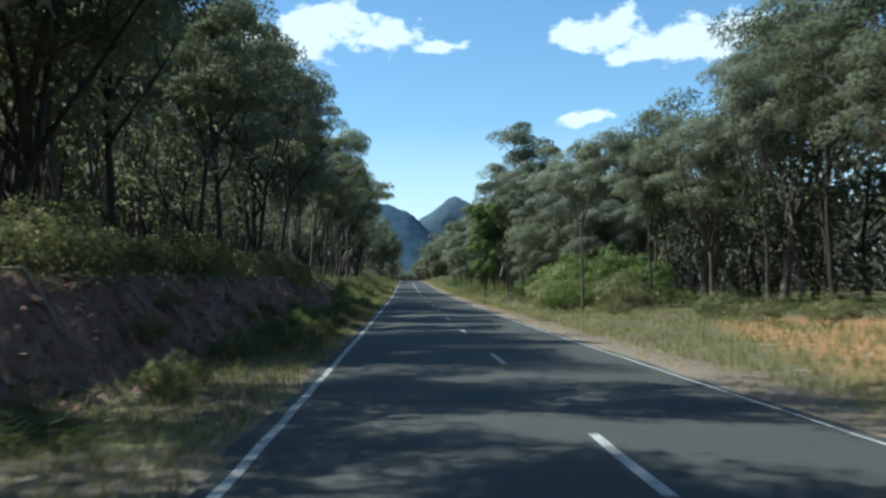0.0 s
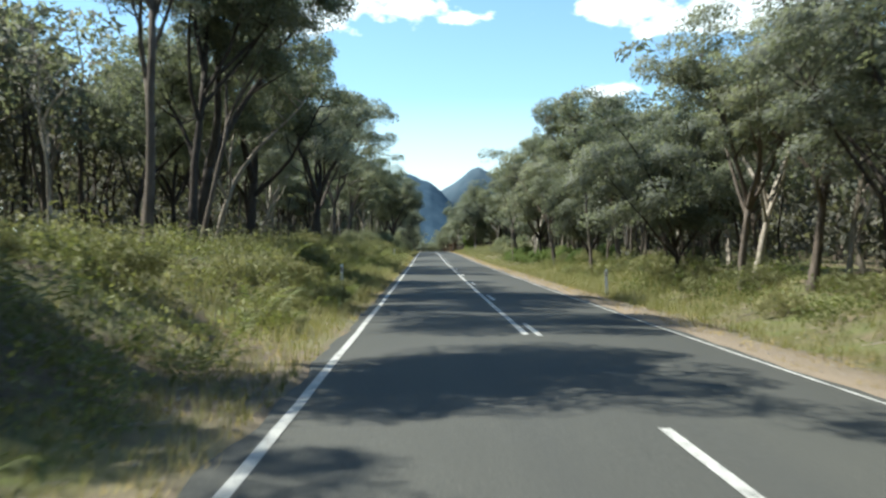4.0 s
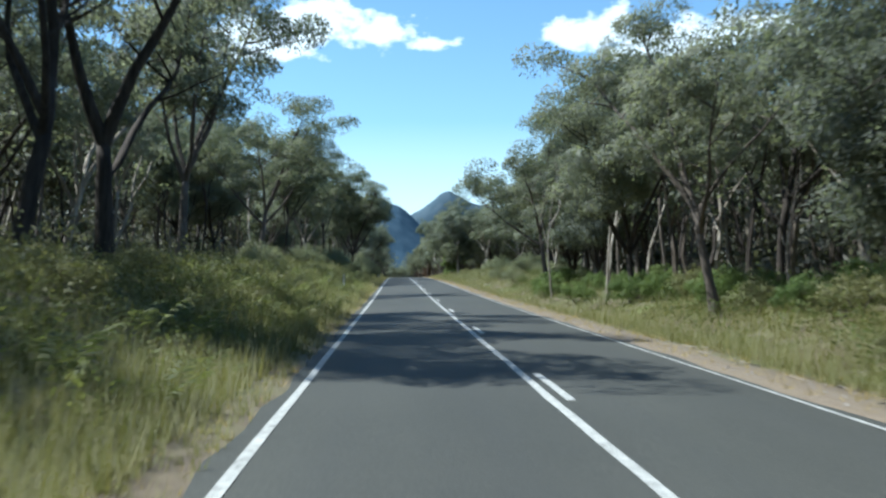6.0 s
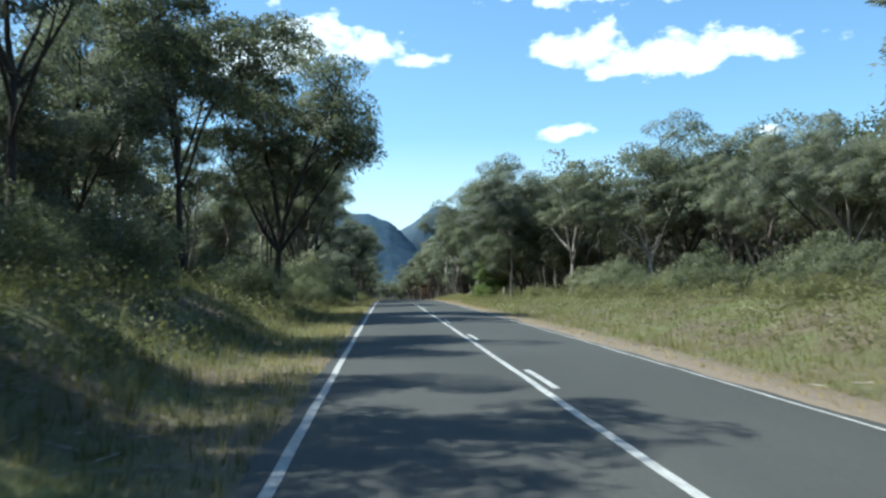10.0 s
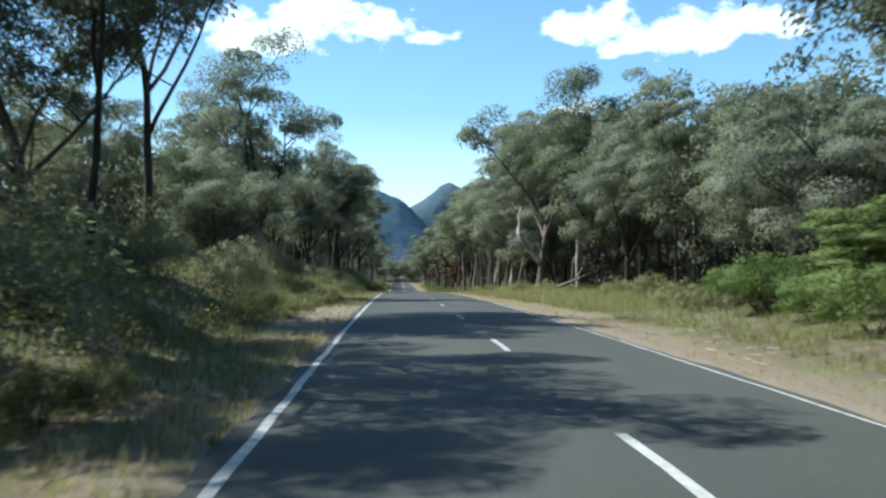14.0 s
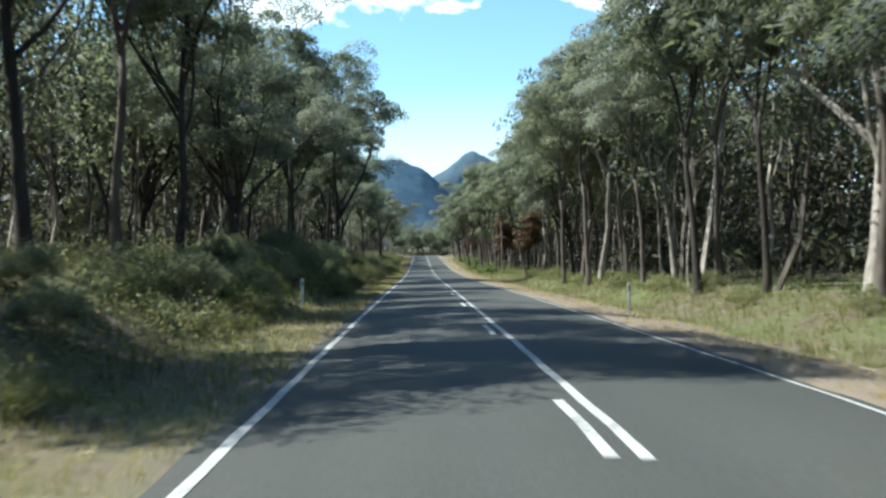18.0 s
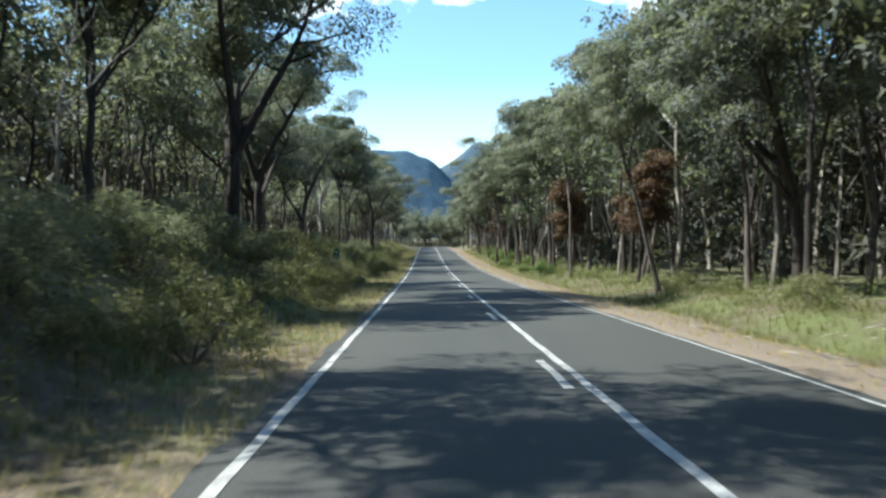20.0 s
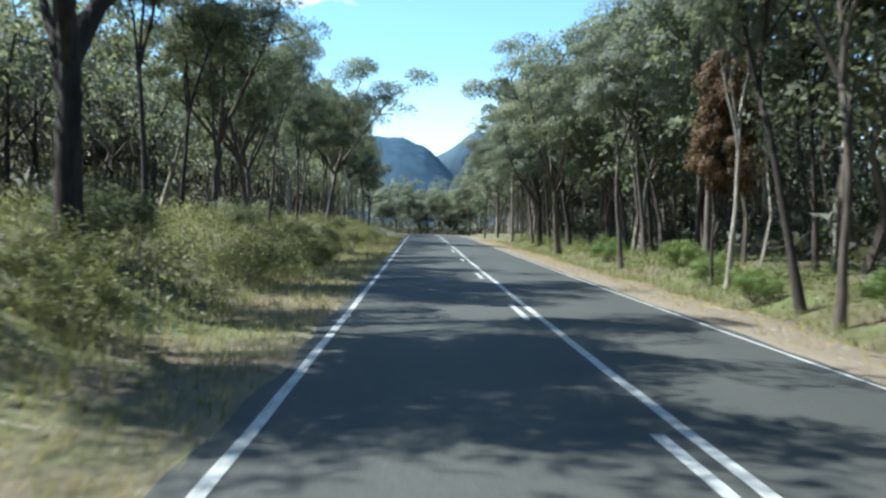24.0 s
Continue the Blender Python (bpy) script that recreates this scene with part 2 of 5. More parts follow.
def make_leaf(name, stops, through_light=0.32, gloss=0.6):
    m, nt, bsdf = material(name, gloss)
    geo = nt.nodes.new("ShaderNodeNewGeometry")
    info = nt.nodes.new("ShaderNodeObjectInfo")
    clump = noise_of(nt, 0.55, 2.0)
    f = maths(nt, "ADD", maths(nt, "MULTIPLY", geo.outputs["Random Per Island"], 0.32),
              maths(nt, "ADD", maths(nt, "MULTIPLY", info.outputs["Random"], 0.3), maths(nt, "MULTIPLY", clump, 0.58)))
    col = ramp_of(nt, maths(nt, "SUBTRACT", f, 0.1), stops)
    nt.links.new(col, bsdf.inputs["Base Color"])
    bsdf.inputs["Specular IOR Level"].default_value = 0.2
    tr = nt.nodes.new("ShaderNodeBsdfTranslucent")
    warm = blend(nt, 1.0, col, (1.15, 1.2, 0.72), "MULTIPLY")
    nt.links.new(warm, tr.inputs["Color"])
    mx = nt.nodes.new("ShaderNodeMixShader")
    mx.inputs[0].default_value = through_light
    nt.links.new(bsdf.outputs[0], mx.inputs[1])
    nt.links.new(tr.outputs[0], mx.inputs[2])
    nt.links.new(mx.outputs[0], nt.nodes["Material Output"].inputs["Surface"])
    return m


def make_plain(name, color, rough=0.6, metal=0.0, grime=0.25, scale=14.0):
    m, nt, bsdf = material(name, rough)
    a = noise_of(nt, scale, 5.0, 0.7, None, "Object")
    col = blend(nt, span(nt, a, 0.4, 0.75, 0.0, grime), color, (0.12, 0.1, 0.08))
    nt.links.new(col, bsdf.inputs["Base Color"])
    bsdf.inputs["Metallic"].default_value = metal
    return m


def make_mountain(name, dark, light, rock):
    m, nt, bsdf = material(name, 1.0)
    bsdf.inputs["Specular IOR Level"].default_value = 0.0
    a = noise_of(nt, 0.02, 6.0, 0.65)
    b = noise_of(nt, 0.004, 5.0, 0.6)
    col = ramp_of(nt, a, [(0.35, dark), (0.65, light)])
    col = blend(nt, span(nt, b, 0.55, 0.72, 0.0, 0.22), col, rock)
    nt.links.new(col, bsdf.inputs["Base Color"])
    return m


ASPHALT, PAINT, GROUND = make_asphalt(), make_paint(), make_ground()
BARK_DARK = make_bark("dark_fissured_bark", (0.022, 0.018, 0.015), (0.085, 0.068, 0.055))
BARK_GREY = make_bark("grey_brown_bark", (0.06, 0.048, 0.038), (0.19, 0.155, 0.125))
BARK_PALE = make_bark("pale_smooth_bark", (0.16, 0.13, 0.1), (0.46, 0.41, 0.34), (1.0, 1.0, 0.25), 4.0)
LEAF_GUM = make_leaf("olive_gum_leaf", [(0.15, (0.064, 0.074, 0.048)), (0.5, (0.16, 0.17, 0.125)), (0.85, (0.272, 0.272, 0.222))], 0.5)
LEAF_GREY = make_leaf("grey_green_gum_leaf", [(0.15, (0.074, 0.085, 0.06)), (0.5, (0.176, 0.188, 0.158)), (0.85, (0.292, 0.293, 0.268))], 0.5)
LEAF_MALLEE = make_leaf("grey_mallee_leaf", [(0.15, (0.085, 0.098, 0.058)), (0.5, (0.19, 0.2, 0.135)), (0.85, (0.33, 0.325, 0.235))], 0.45, 0.65)
LEAF_GREEN = make_leaf("fresh_green_leaf", [(0.15, (0.07, 0.105, 0.035)), (0.5, (0.135, 0.18, 0.066)), (0.85, (0.22, 0.255, 0.105))], 0.45)
LEAF_BROWN = make_leaf("brown_dead_leaf", [(0.15, (0.05, 0.03, 0.016)), (0.5, (0.105, 0.062, 0.032)), (0.85, (0.16, 0.1, 0.055))], 0.2)
# gum leaf colours cut to about 0.6, with the woods' inner shade painted in
LEAF_SHADED = make_leaf("shaded_gum_leaf", [(0.15, (0.045, 0.048, 0.034)), (0.5, (0.105, 0.104, 0.08)), (0.85, (0.18, 0.17, 0.14))], 0.35)
LEAF_HEATH = make_leaf("dull_heath_leaf", [(0.15, (0.075, 0.083, 0.04)), (0.5, (0.18, 0.18, 0.09)), (0.85, (0.32, 0.295, 0.165))], 0.4)
LEAF_FERN = make_leaf("bracken_green_leaf", [(0.15, (0.06, 0.078, 0.024)), (0.5, (0.14, 0.16, 0.058)), (0.85, (0.26, 0.255, 0.115))], 0.4)
GRASS = make_leaf("grass_blade", [(0.15, (0.08, 0.09, 0.032)), (0.5, (0.162, 0.158, 0.068)), (0.85, (0.255, 0.222, 0.122))], 0.35, 0.7)
DRY_GRASS = make_leaf("dry_grass_blade", [(0.15, (0.2, 0.15, 0.06)), (0.5, (0.34, 0.26, 0.12)), (0.85, (0.46, 0.37, 0.2))], 0.3, 0.7)
POST_WHITE = make_plain("white_post_plastic", (0.74, 0.74, 0.72), 0.5)
POST_RED = make_plain("red_reflector", (0.35, 0.02, 0.015), 0.3, 0.0, 0.1)
POST_BLACK = make_plain("black_band", (0.015, 0.015, 0.016), 0.6, 0.0, 0.1)
SIGN_GREEN = make_plain("green_sign_sheet", (0.012, 0.13, 0.06), 0.4, 0.0, 0.15)
STEEL = make_plain("galvanised_steel", (0.34, 0.34, 0.33), 0.45, 0.7)
# distance haze put into the colours: blue, and paler on the farther range
MOUNTAIN_NEAR = make_mountain("haze_blue_wooded_range", (0.036, 0.062, 0.088), (0.06, 0.092, 0.12), (0.075, 0.105, 0.13))
MOUNTAIN_FAR = make_mountain("haze_paled_rocky_range", (0.066, 0.096, 0.118), (0.08, 0.108, 0.128), (0.09, 0.115, 0.13))
EARTH = make_plain("red_earth", (0.22, 0.13, 0.095), 0.95, 0.0, 0.6, 5.0)
STONE = make_plain("grey_stone", (0.3, 0.27, 0.23), 0.9, 0.0, 0.5, 6.0)

# ------------------------------------------------------------------ lie of the land
SLOPE_AT = [-40, 15, 122, 142, 164, 194, 224, 284, 304, 334, 365, 397, 442, 453, 488, 522, 560, 600, 640, 700, 800]
SLOPE = [-.003, -.003, .009, .011, .010, .016, .014, .009, .006, -.003, -.009, -.018, -.0205, -.0185, -.011, .004, .008, .006, -.004, -.015, -.02]
_ys = np.arange(-60, 801, 1.0)
_s = np.interp(_ys, SLOPE_AT, SLOPE)
_z = np.concatenate([[0], np.cumsum((_s[1:] + _s[:-1]) / 2)])
_z -= np.interp(0, _ys, _z)


def road_z(y):
    return np.interp(y, _ys, _z)


# left bank: where along the road, height of its top, distance of its foot and of its top from the middle of the road
BANK_AT = [-60, 0, 15, 60, 80, 110, 160, 200, 240, 262, 290, 330, 380, 430, 470, 520, 800]
BANK_H = [1.4, 1.5, 1.9, 2.1, 1.6, 1.4, 1.5, 1.7, 1.5, 1.0, 1.0, 1.6, 1.4, 1.9, 2.2, 1.5, 1.0]
BANK_FOOT = [6.0, 6.6, 6.4, 5.6, 4.9, 4.4, 4.2, 4.4, 4.9, 5.8, 5.4, 5.6, 5.2, 4.7, 5.2, 5.0, 5.0]
BANK_TOP = [9.0, 8.3, 8.1, 7.6, 8.2, 8.2, 8.0, 8.2, 9.0, 10.5, 10.0, 9.5, 9.5, 8.6, 9.0, 9.5, 10.0]
RIGHT_AT = [-60, 0, 40, 60, 120, 200, 230, 290, 340, 420, 520, 800]
RIGHT_H = [0.2, 0.2, 0.25, 0.4, 0.7, 0.7, 1.0, 0.5, 0.35, 0.25, 0.25, 0.3]


def ground_z(x, y):
    x, y = np.asarray(x, float), np.asarray(y, float)
    left = x < 0
    ax = np.abs(x)
    base = np.interp(y, _ys, _z)
    h, foot, top = np.interp(y, BANK_AT, BANK_H), np.interp(y, BANK_AT, BANK_FOOT), np.interp(y, BANK_AT, BANK_TOP)
    t = np.clip((ax - foot) / (top - foot), 0, 1)
    rise_left = h * t * t * (3 - 2 * t) + np.clip(ax - top, 0, 40) * 0.035
    hr = np.interp(y, RIGHT_AT, RIGHT_H)
    u = np.clip((ax - 5.5) / 6.0, 0, 1)
    drain = np.interp(y, [50, 70, 200, 215, 330, 370], [0.0, 0.3, 0.3, 0.05, 0.05, 0.34])
    rise_right = -0.08 * np.clip(1 - np.abs(ax - 4.9) / 1.2, 0, 1) - drain * np.exp(-((ax - 6.3) / 1.1) ** 2) + hr * u * u * (3 - 2 * u) + np.clip(ax - 12, 0, 40) * 0.01
    rough = 0.10 * np.sin(x * 0.9 + 1.3 * np.sin(y * 0.31)) * np.sin(y * 0.53 + x * 0.4) + 0.05 * np.sin(x * 2.3 + y * 1.7) * np.sin(y * 1.9 - x)
    steep = np.clip((y + 5) / 10, 0, 1) * np.clip((75 - y) / 20, 0, 1) * left * 4 * t * (1 - t)
    rough = rough + steep * (0.26 * np.sin(y * 1.9 + 2.0 * np.sin(x * 1.7)) + 0.17 * np.sin(y * 4.3 + x * 2.9) + 0.1 * np.sin(y * 5.9 - x * 5.0))
    rough = rough * np.clip((ax - 4.2) / 2.0, 0, 1)
    return base - 0.05 + np.where(left, rise_left, rise_right) + rough


def link_mesh(name, verts, faces, mat, smooth=False):
    me = bpy.data.meshes.new(name)
    me.from_pydata(verts, [], faces)
    me.materials.append(mat)
    if smooth:
        me.shade_smooth()
    return me


def quads_mesh(name, verts, mats, slots=None, size=4, normals=None):
    """Many loose polygons of one corner count, fast: verts is (n, size, 3); normals, one each, round off a clump of leaves."""
    v = np.asarray(verts, np.float32).reshape(-1, size, 3)
    n = len(v)
    me = bpy.data.meshes.new(name)
    me.vertices.add(n * size)
    me.vertices.foreach_set("co", v.ravel())
    me.loops.add(n * size)
    me.loops.foreach_set("vertex_index", np.arange(n * size, dtype=np.int32))
    me.polygons.add(n)
    me.polygons.foreach_set("loop_start", np.arange(0, n * size, size, dtype=np.int32))
    for m in mats:
        me.materials.append(m)
    if slots is not None:
        me.polygons.foreach_set("material_index", np.asarray(slots, np.int32))
    me.update(calc_edges=True)
    if normals is not None:
        soft = me.attributes.new("custom_normal", "FLOAT_VECTOR", "POINT")
        soft.data.foreach_set("vector", np.repeat(np.asarray(normals, np.float32), size, 0).ravel())
    return me


def face_normals(tri):
    n = np.cross(tri[:, 1] - tri[:, 0], tri[:, 2] - tri[:, 0])
    return n / (np.linalg.norm(n, axis=1)[:, None] + 1e-12)


def rounded(tri, outward, soft=0.7):
    """Turns blades to face outwards and gives normals between their own and the clump's."""
    n = face_normals(tri)
    back = (n * outward).sum(1) < 0
    tri[back] = tri[back][:, ::-1]
    n[back] *= -1
    m = outward * soft + n * (1 - soft)
    return tri, m / (np.linalg.norm(m, axis=1)[:, None] + 1e-12)


def part(name, data, parent, label=""):
    ob = new(name, data)
    ob.parent = parent
    if label:
        ob["label"] = label
    return ob


def build_land():
    near = np.concatenate([np.arange(-44, -12, 2.0), np.arange(-12, -3.5, 0.25), [-3.5, -3.1, 0.0, 3.1, 3.4], np.arange(3.9, 12, 0.5), np.arange(12, 45, 2.0)])
    far = np.array([60, 100, 180, 350, 700, 1300, 2400])
    xs = np.concatenate([-far[::-1], near, far])
    ys = np.concatenate([[-400, -150, -80], np.concatenate([np.arange(-50, 100, 0.5), np.arange(100, 640, 1.0)]), np.arange(640, 790, 5.0), [800, 850, 950, 1200, 1700, 2500, 3500, 4940]])
    X, Y = np.meshgrid(xs, ys)
    Z = ground_z(X, np.clip(Y, -60, 800))
    Z = np.where(np.abs(X) < 3.3, Z - 0.12, Z)
    verts = np.stack([X, Y, Z], -1).reshape(-1, 3)
    w = len(xs)
    i, j = np.meshgrid(np.arange(w - 1), np.arange(len(ys) - 1))
    a = (j * w + i).ravel()
    faces = np.stack([a, a + 1, a + 1 + w, a + w], -1)
    me = link_mesh("ground", verts.tolist(), faces.tolist(), GROUND, True)
    tagged(new("ground", me), "sandy forest floor with leaf litter, verges and a red earth bank", "ground", kind="structure")

    # road: a cambered slab with a ragged sealed edge
    ys = np.arange(-50, 676, 0.4)
    rows = []
    for k, y in enumerate(ys):
        e1 = 3.36 + 0.05 * math.sin(y * 0.7) + 0.04 * math.sin(y * 1.9 + 1) + 0.04 * random.random()
        e2 = 3.34 + 0.04 * math.sin(y * 0.6 + 2) + 0.03 * math.sin(y * 1.7) + 0.04 * random.random()
        z = float(road_z(y))
        rows.append([(-e1 - 0.05, y, z - 0.14), (-e1, y, z - 0.05), (-1.7, y, z - 0.012), (0, y, z), (1.7, y, z - 0.012), (e2, y, z - 0.05), (e2 + 0.05, y, z - 0.14)])
    verts = [p for r in rows for p in r]
    faces = [(k * 7 + c, k * 7 + c + 1, k * 7 + c + 8, k * 7 + c + 7) for k in range(len(rows) - 1) for c in range(6)]
    road = tagged(new("road", link_mesh("road", verts, faces, ASPHALT)), "grey chip-seal two-lane country road with worn white lines", "road", kind="structure")
    return road


def crown_drop(x):
    ax = abs(x)
    return -0.012 * ax / 1.7 if ax < 1.7 else -0.012 - 0.038 * (ax - 1.7) / 1.8


def stripe(name, x0, x1, y0, y1, road, step=1.5, label=""):
    n = max(1, int(round((y1 - y0) / step)))
    verts, faces = [], []
    for k in range(n + 1):
        y = y0 + (y1 - y0) * k / n
        w = 0.012 * math.sin(y * 2.1 + x0) + 0.008 * math.sin(y * 7.7)
        z = float(road_z(y)) + 0.006
        verts += [(x0 + w, y, z + crown_drop(x0)), (x1 + w * 0.6, y, z + crown_drop(x1))]
        if k:
            b = 2 * k - 2
            faces.append((b, b + 1, b + 3, b + 2))
    part(name, link_mesh(name, verts, faces, PAINT), road, label)


def build_lines(road):
    stripe("edge_line", -3.18, -3.06, -50, 675, road, 1.5, "worn white edge line")
    stripe("edge_line", 3.13, 3.195, -50, 675, road, 1.5, "thin white edge line")
    stripe("barrier_line", 0.05, 0.17, 103.4, 286.0, road, 1.5, "solid white barrier line")
    stripe("barrier_line", 0.29, 0.41, 379.0, 675.0, road, 1.5, "solid white barrier line")
    for k in range(-4, 56):
        y = 7.1 + 12.0 * k
        x = 0.28 if 100 < y < 290 else (0.03 if y > 376 else 0.31)
        stripe("lane_dash", x - 0.0, x + 0.12, y, y + 3.0, road)


ROAD = build_land()
build_lines(ROAD)

# ------------------------------------------------------------------ plants: skeletons and leaves


def tube(points, radii, sides, verts, faces):
    """A tapered tube along points, added to verts and faces."""
    pts = [Vector(p) for p in points]
    base = len(verts)
    up = Vector((0.31, 0.17, 0.93))
    for k, p in enumerate(pts):
        d = (pts[min(k + 1, len(pts) - 1)] - pts[max(k - 1, 0)]).normalized()
        s = d.cross(up if abs(d.dot(up)) < 0.95 else Vector((1, 0, 0))).normalized()
        f = s.cross(d)
        for j in range(sides):
            a = 2 * math.pi * j / sides
            verts.append(tuple(p + (s * math.cos(a) + f * math.sin(a)) * radii[k]))
        if k:
            o = base + (k - 1) * sides
            for j in range(sides):
                j2 = (j + 1) % sides
                faces.append((o + j, o + j2, o + sides + j2, o + sides + j))
    faces.append(tuple(base + (len(pts) - 1) * sides + j for j in range(sides)))


def wander(rng, start, way, length, bits, bend, rise=0.0):
    pts = [Vector(start)]
    d = Vector(way).normalized()
    for _ in range(bits):
        d = (d + Vector((rng.uniform(-bend, bend), rng.uniform(-bend, bend), rng.uniform(-bend, bend) * 0.6 + rise))).normalized()
        pts.append(pts[-1] + d * (length / bits))
    return pts


def leaves(rng, centres, radii, count, length, width, droop=0.5, flat=0.65):
    """Leaf blades in clumps, hanging outwards; (n, 3, 3) and normals."""
    c = np.asarray(centres, float)
    r = np.asarray(radii, float)
    n = len(c) * count
    ci = np.repeat(np.arange(len(c)), count)
    d = rng.normal(size=(n, 3))
    d /= np.linalg.norm(d, axis=1)[:, None]
    rad = r[ci] * (rng.random(n) ** 0.45)
    off = d * rad[:, None] * np.array([1, 1, flat])
    p = c[ci] + off
    way = rng.normal(size=(n, 3)) * 0.75 + d * 0.6 + np.array([0, 0, -droop])
    way /= np.linalg.norm(way, axis=1)[:, None]
    side = np.cross(way, rng.normal(size=(n, 3)))
    side /= np.linalg.norm(side, axis=1)[:, None] + 1e-9
    ln = length * rng.uniform(0.6, 1.35, n)[:, None]
    wd = width * rng.uniform(0.6, 1.3, n)[:, None]
    return rounded(np.stack([p - side * wd * 0.5, p + side * wd * 0.5, p + way * ln], 1), d)


def tufts(rng, centres, radii, count, length, width, droop=0.55):
    """Gum foliage: domed tufts, thick on top and ragged below, of hanging blades; (n, 3, 3) and normals."""
    c = np.asarray(centres, float)
    r = np.asarray(radii, float)
    n = len(c) * count
    ci = np.repeat(np.arange(len(c)), count)
    d = rng.normal(size=(n, 3))
    d[:, 2] = np.abs(d[:, 2]) * np.where(rng.random(n) < 0.75, 1, -0.5)
    d /= np.linalg.norm(d, axis=1)[:, None]
    squash = rng.uniform(0.5, 0.8, len(c))[ci]
    rad = r[ci] * (0.4 + 0.55 * rng.random(n) ** 0.6)
    p = c[ci] + d * rad[:, None] * np.stack([np.ones(n), np.ones(n), squash], -1)
    way = rng.normal(size=(n, 3)) * 0.6 + d * 0.55 + np.array([0, 0, -droop])
    way /= np.linalg.norm(way, axis=1)[:, None]
    side = np.cross(way, rng.normal(size=(n, 3)) + d)
    side /= np.linalg.norm(side, axis=1)[:, None] + 1e-9
    ln = length * rng.uniform(0.6, 1.35, n)[:, None]
    wd = width * rng.uniform(0.6, 1.3, n)[:, None]
    return rounded(np.stack([p - side * wd * 0.5, p + side * wd * 0.5, p + way * ln], 1), d)


def gum_model(seed, height=13.0, fork=0.4, limbs=4, spread=0.55, crown=0.8, girth=0.17, lean=0.0, bend=0.1,
              count=160, clump=1.0, bark=None, leaf=None, leaf_size=(0.15, 0.08), low=0.35, boughs=6, bare=False):
    """One eucalypt as an Empty with trunk, limbs and crown. crown scales the boughs' reach; low is where tufts begin along a limb."""
    rng = random.Random(seed)
    nrng = np.random.default_rng(seed)
    root = new("gum_tree")
    lead = wander(rng, (0, 0, -0.25), (lean, rng.uniform(-0.06, 0.06), 1), height * fork + 0.25, 6, bend, 0.04)
    v, f = [], []
    rr = [girth * (1.45 if k == 0 else 1.12 if k == 1 else 1 - 0.06 * k) for k in range(7)]
    tube(lead, rr, 9, v, f)
    top = lead[-1]
    way = (lead[-1] - lead[-2]).normalized()
    clumps, sizes = [], []
    limb_parts = []
    turn = rng.uniform(0, 6.28)
    for i in range(limbs):
        turn += 2 * math.pi / limbs + rng.uniform(-0.5, 0.5)
        tilt = spread * rng.uniform(0.6, 1.25) if i else spread * 0.3
        d = (way * math.cos(tilt) + Vector((math.cos(turn), math.sin(turn), 0)) * math.sin(tilt)).normalized()
        start = top if i < 2 else lead[-3].lerp(top, rng.random())
        ll = height * (1 - fork) * rng.uniform(0.72, 0.95) * (1.0 if i == 0 else 0.92)
        spine = wander(rng, start, d, ll, 7, bend * 2.0, 0.07)
        lv, lf = [], []
        r0 = girth * (0.68 if i < 2 else 0.5)
        tube(spine, [r0 * (1 - 0.12 * k) for k in range(8)], 6, lv, lf)
        for b in range(boughs):
            s = low + (0.97 - low) * (b + rng.random()) / boughs
            k = min(int(s * 7), 6)
            at = spine[k].lerp(spine[k + 1], s * 7 - k)
            a = rng.uniform(0, 6.28)
            out = (Vector((math.cos(a), math.sin(a), rng.uniform(0.0, 0.8))) + d * 0.35).normalized()
            bl = height * 0.19 * crown * rng.uniform(0.55, 1.25) * (1.15 - 0.35 * s)
            bough = wander(rng, at, out, bl, 4, 0.26, 0.05)
            tube(bough, [r0 * 0.36, r0 * 0.3, r0 * 0.22, r0 * 0.15, r0 * 0.06], 4, lv, lf)
            clumps.append(bough[-1])
            sizes.append(clump * rng.uniform(0.8, 1.3))
            if b % 3 == 1:
                clumps.append(bough[2])
                sizes.append(clump * rng.uniform(0.6, 0.9))
            if rng.random() < 0.75:
                o2 = Vector((rng.uniform(-1, 1), rng.uniform(-1, 1), rng.uniform(-0.1, 0.7))).normalized()
                tw = wander(rng, bough[2], o2, bl * rng.uniform(0.45, 0.8), 3, 0.25)
                tube(tw, [r0 * 0.18, r0 * 0.13, r0 * 0.09, r0 * 0.03], 3, lv, lf)
                clumps.append(tw[-1])
                sizes.append(clump * rng.uniform(0.55, 0.95))
        clumps.append(spine[-1])
        sizes.append(clump * 1.1)
        limb_parts.append((lv, lf))
    part("trunk", link_mesh("trunk", v, f, bark, True), root)
    for lv, lf in limb_parts:
        part("limb", link_mesh("limb", lv, lf, bark, True), root)
    if not bare:
        q, soft = tufts(nrng, clumps, sizes, int(count * 2.6), leaf_size[0], leaf_size[1])
        part("crown", quads_mesh("crown", q, [leaf], None, 3, soft), root)
    return root


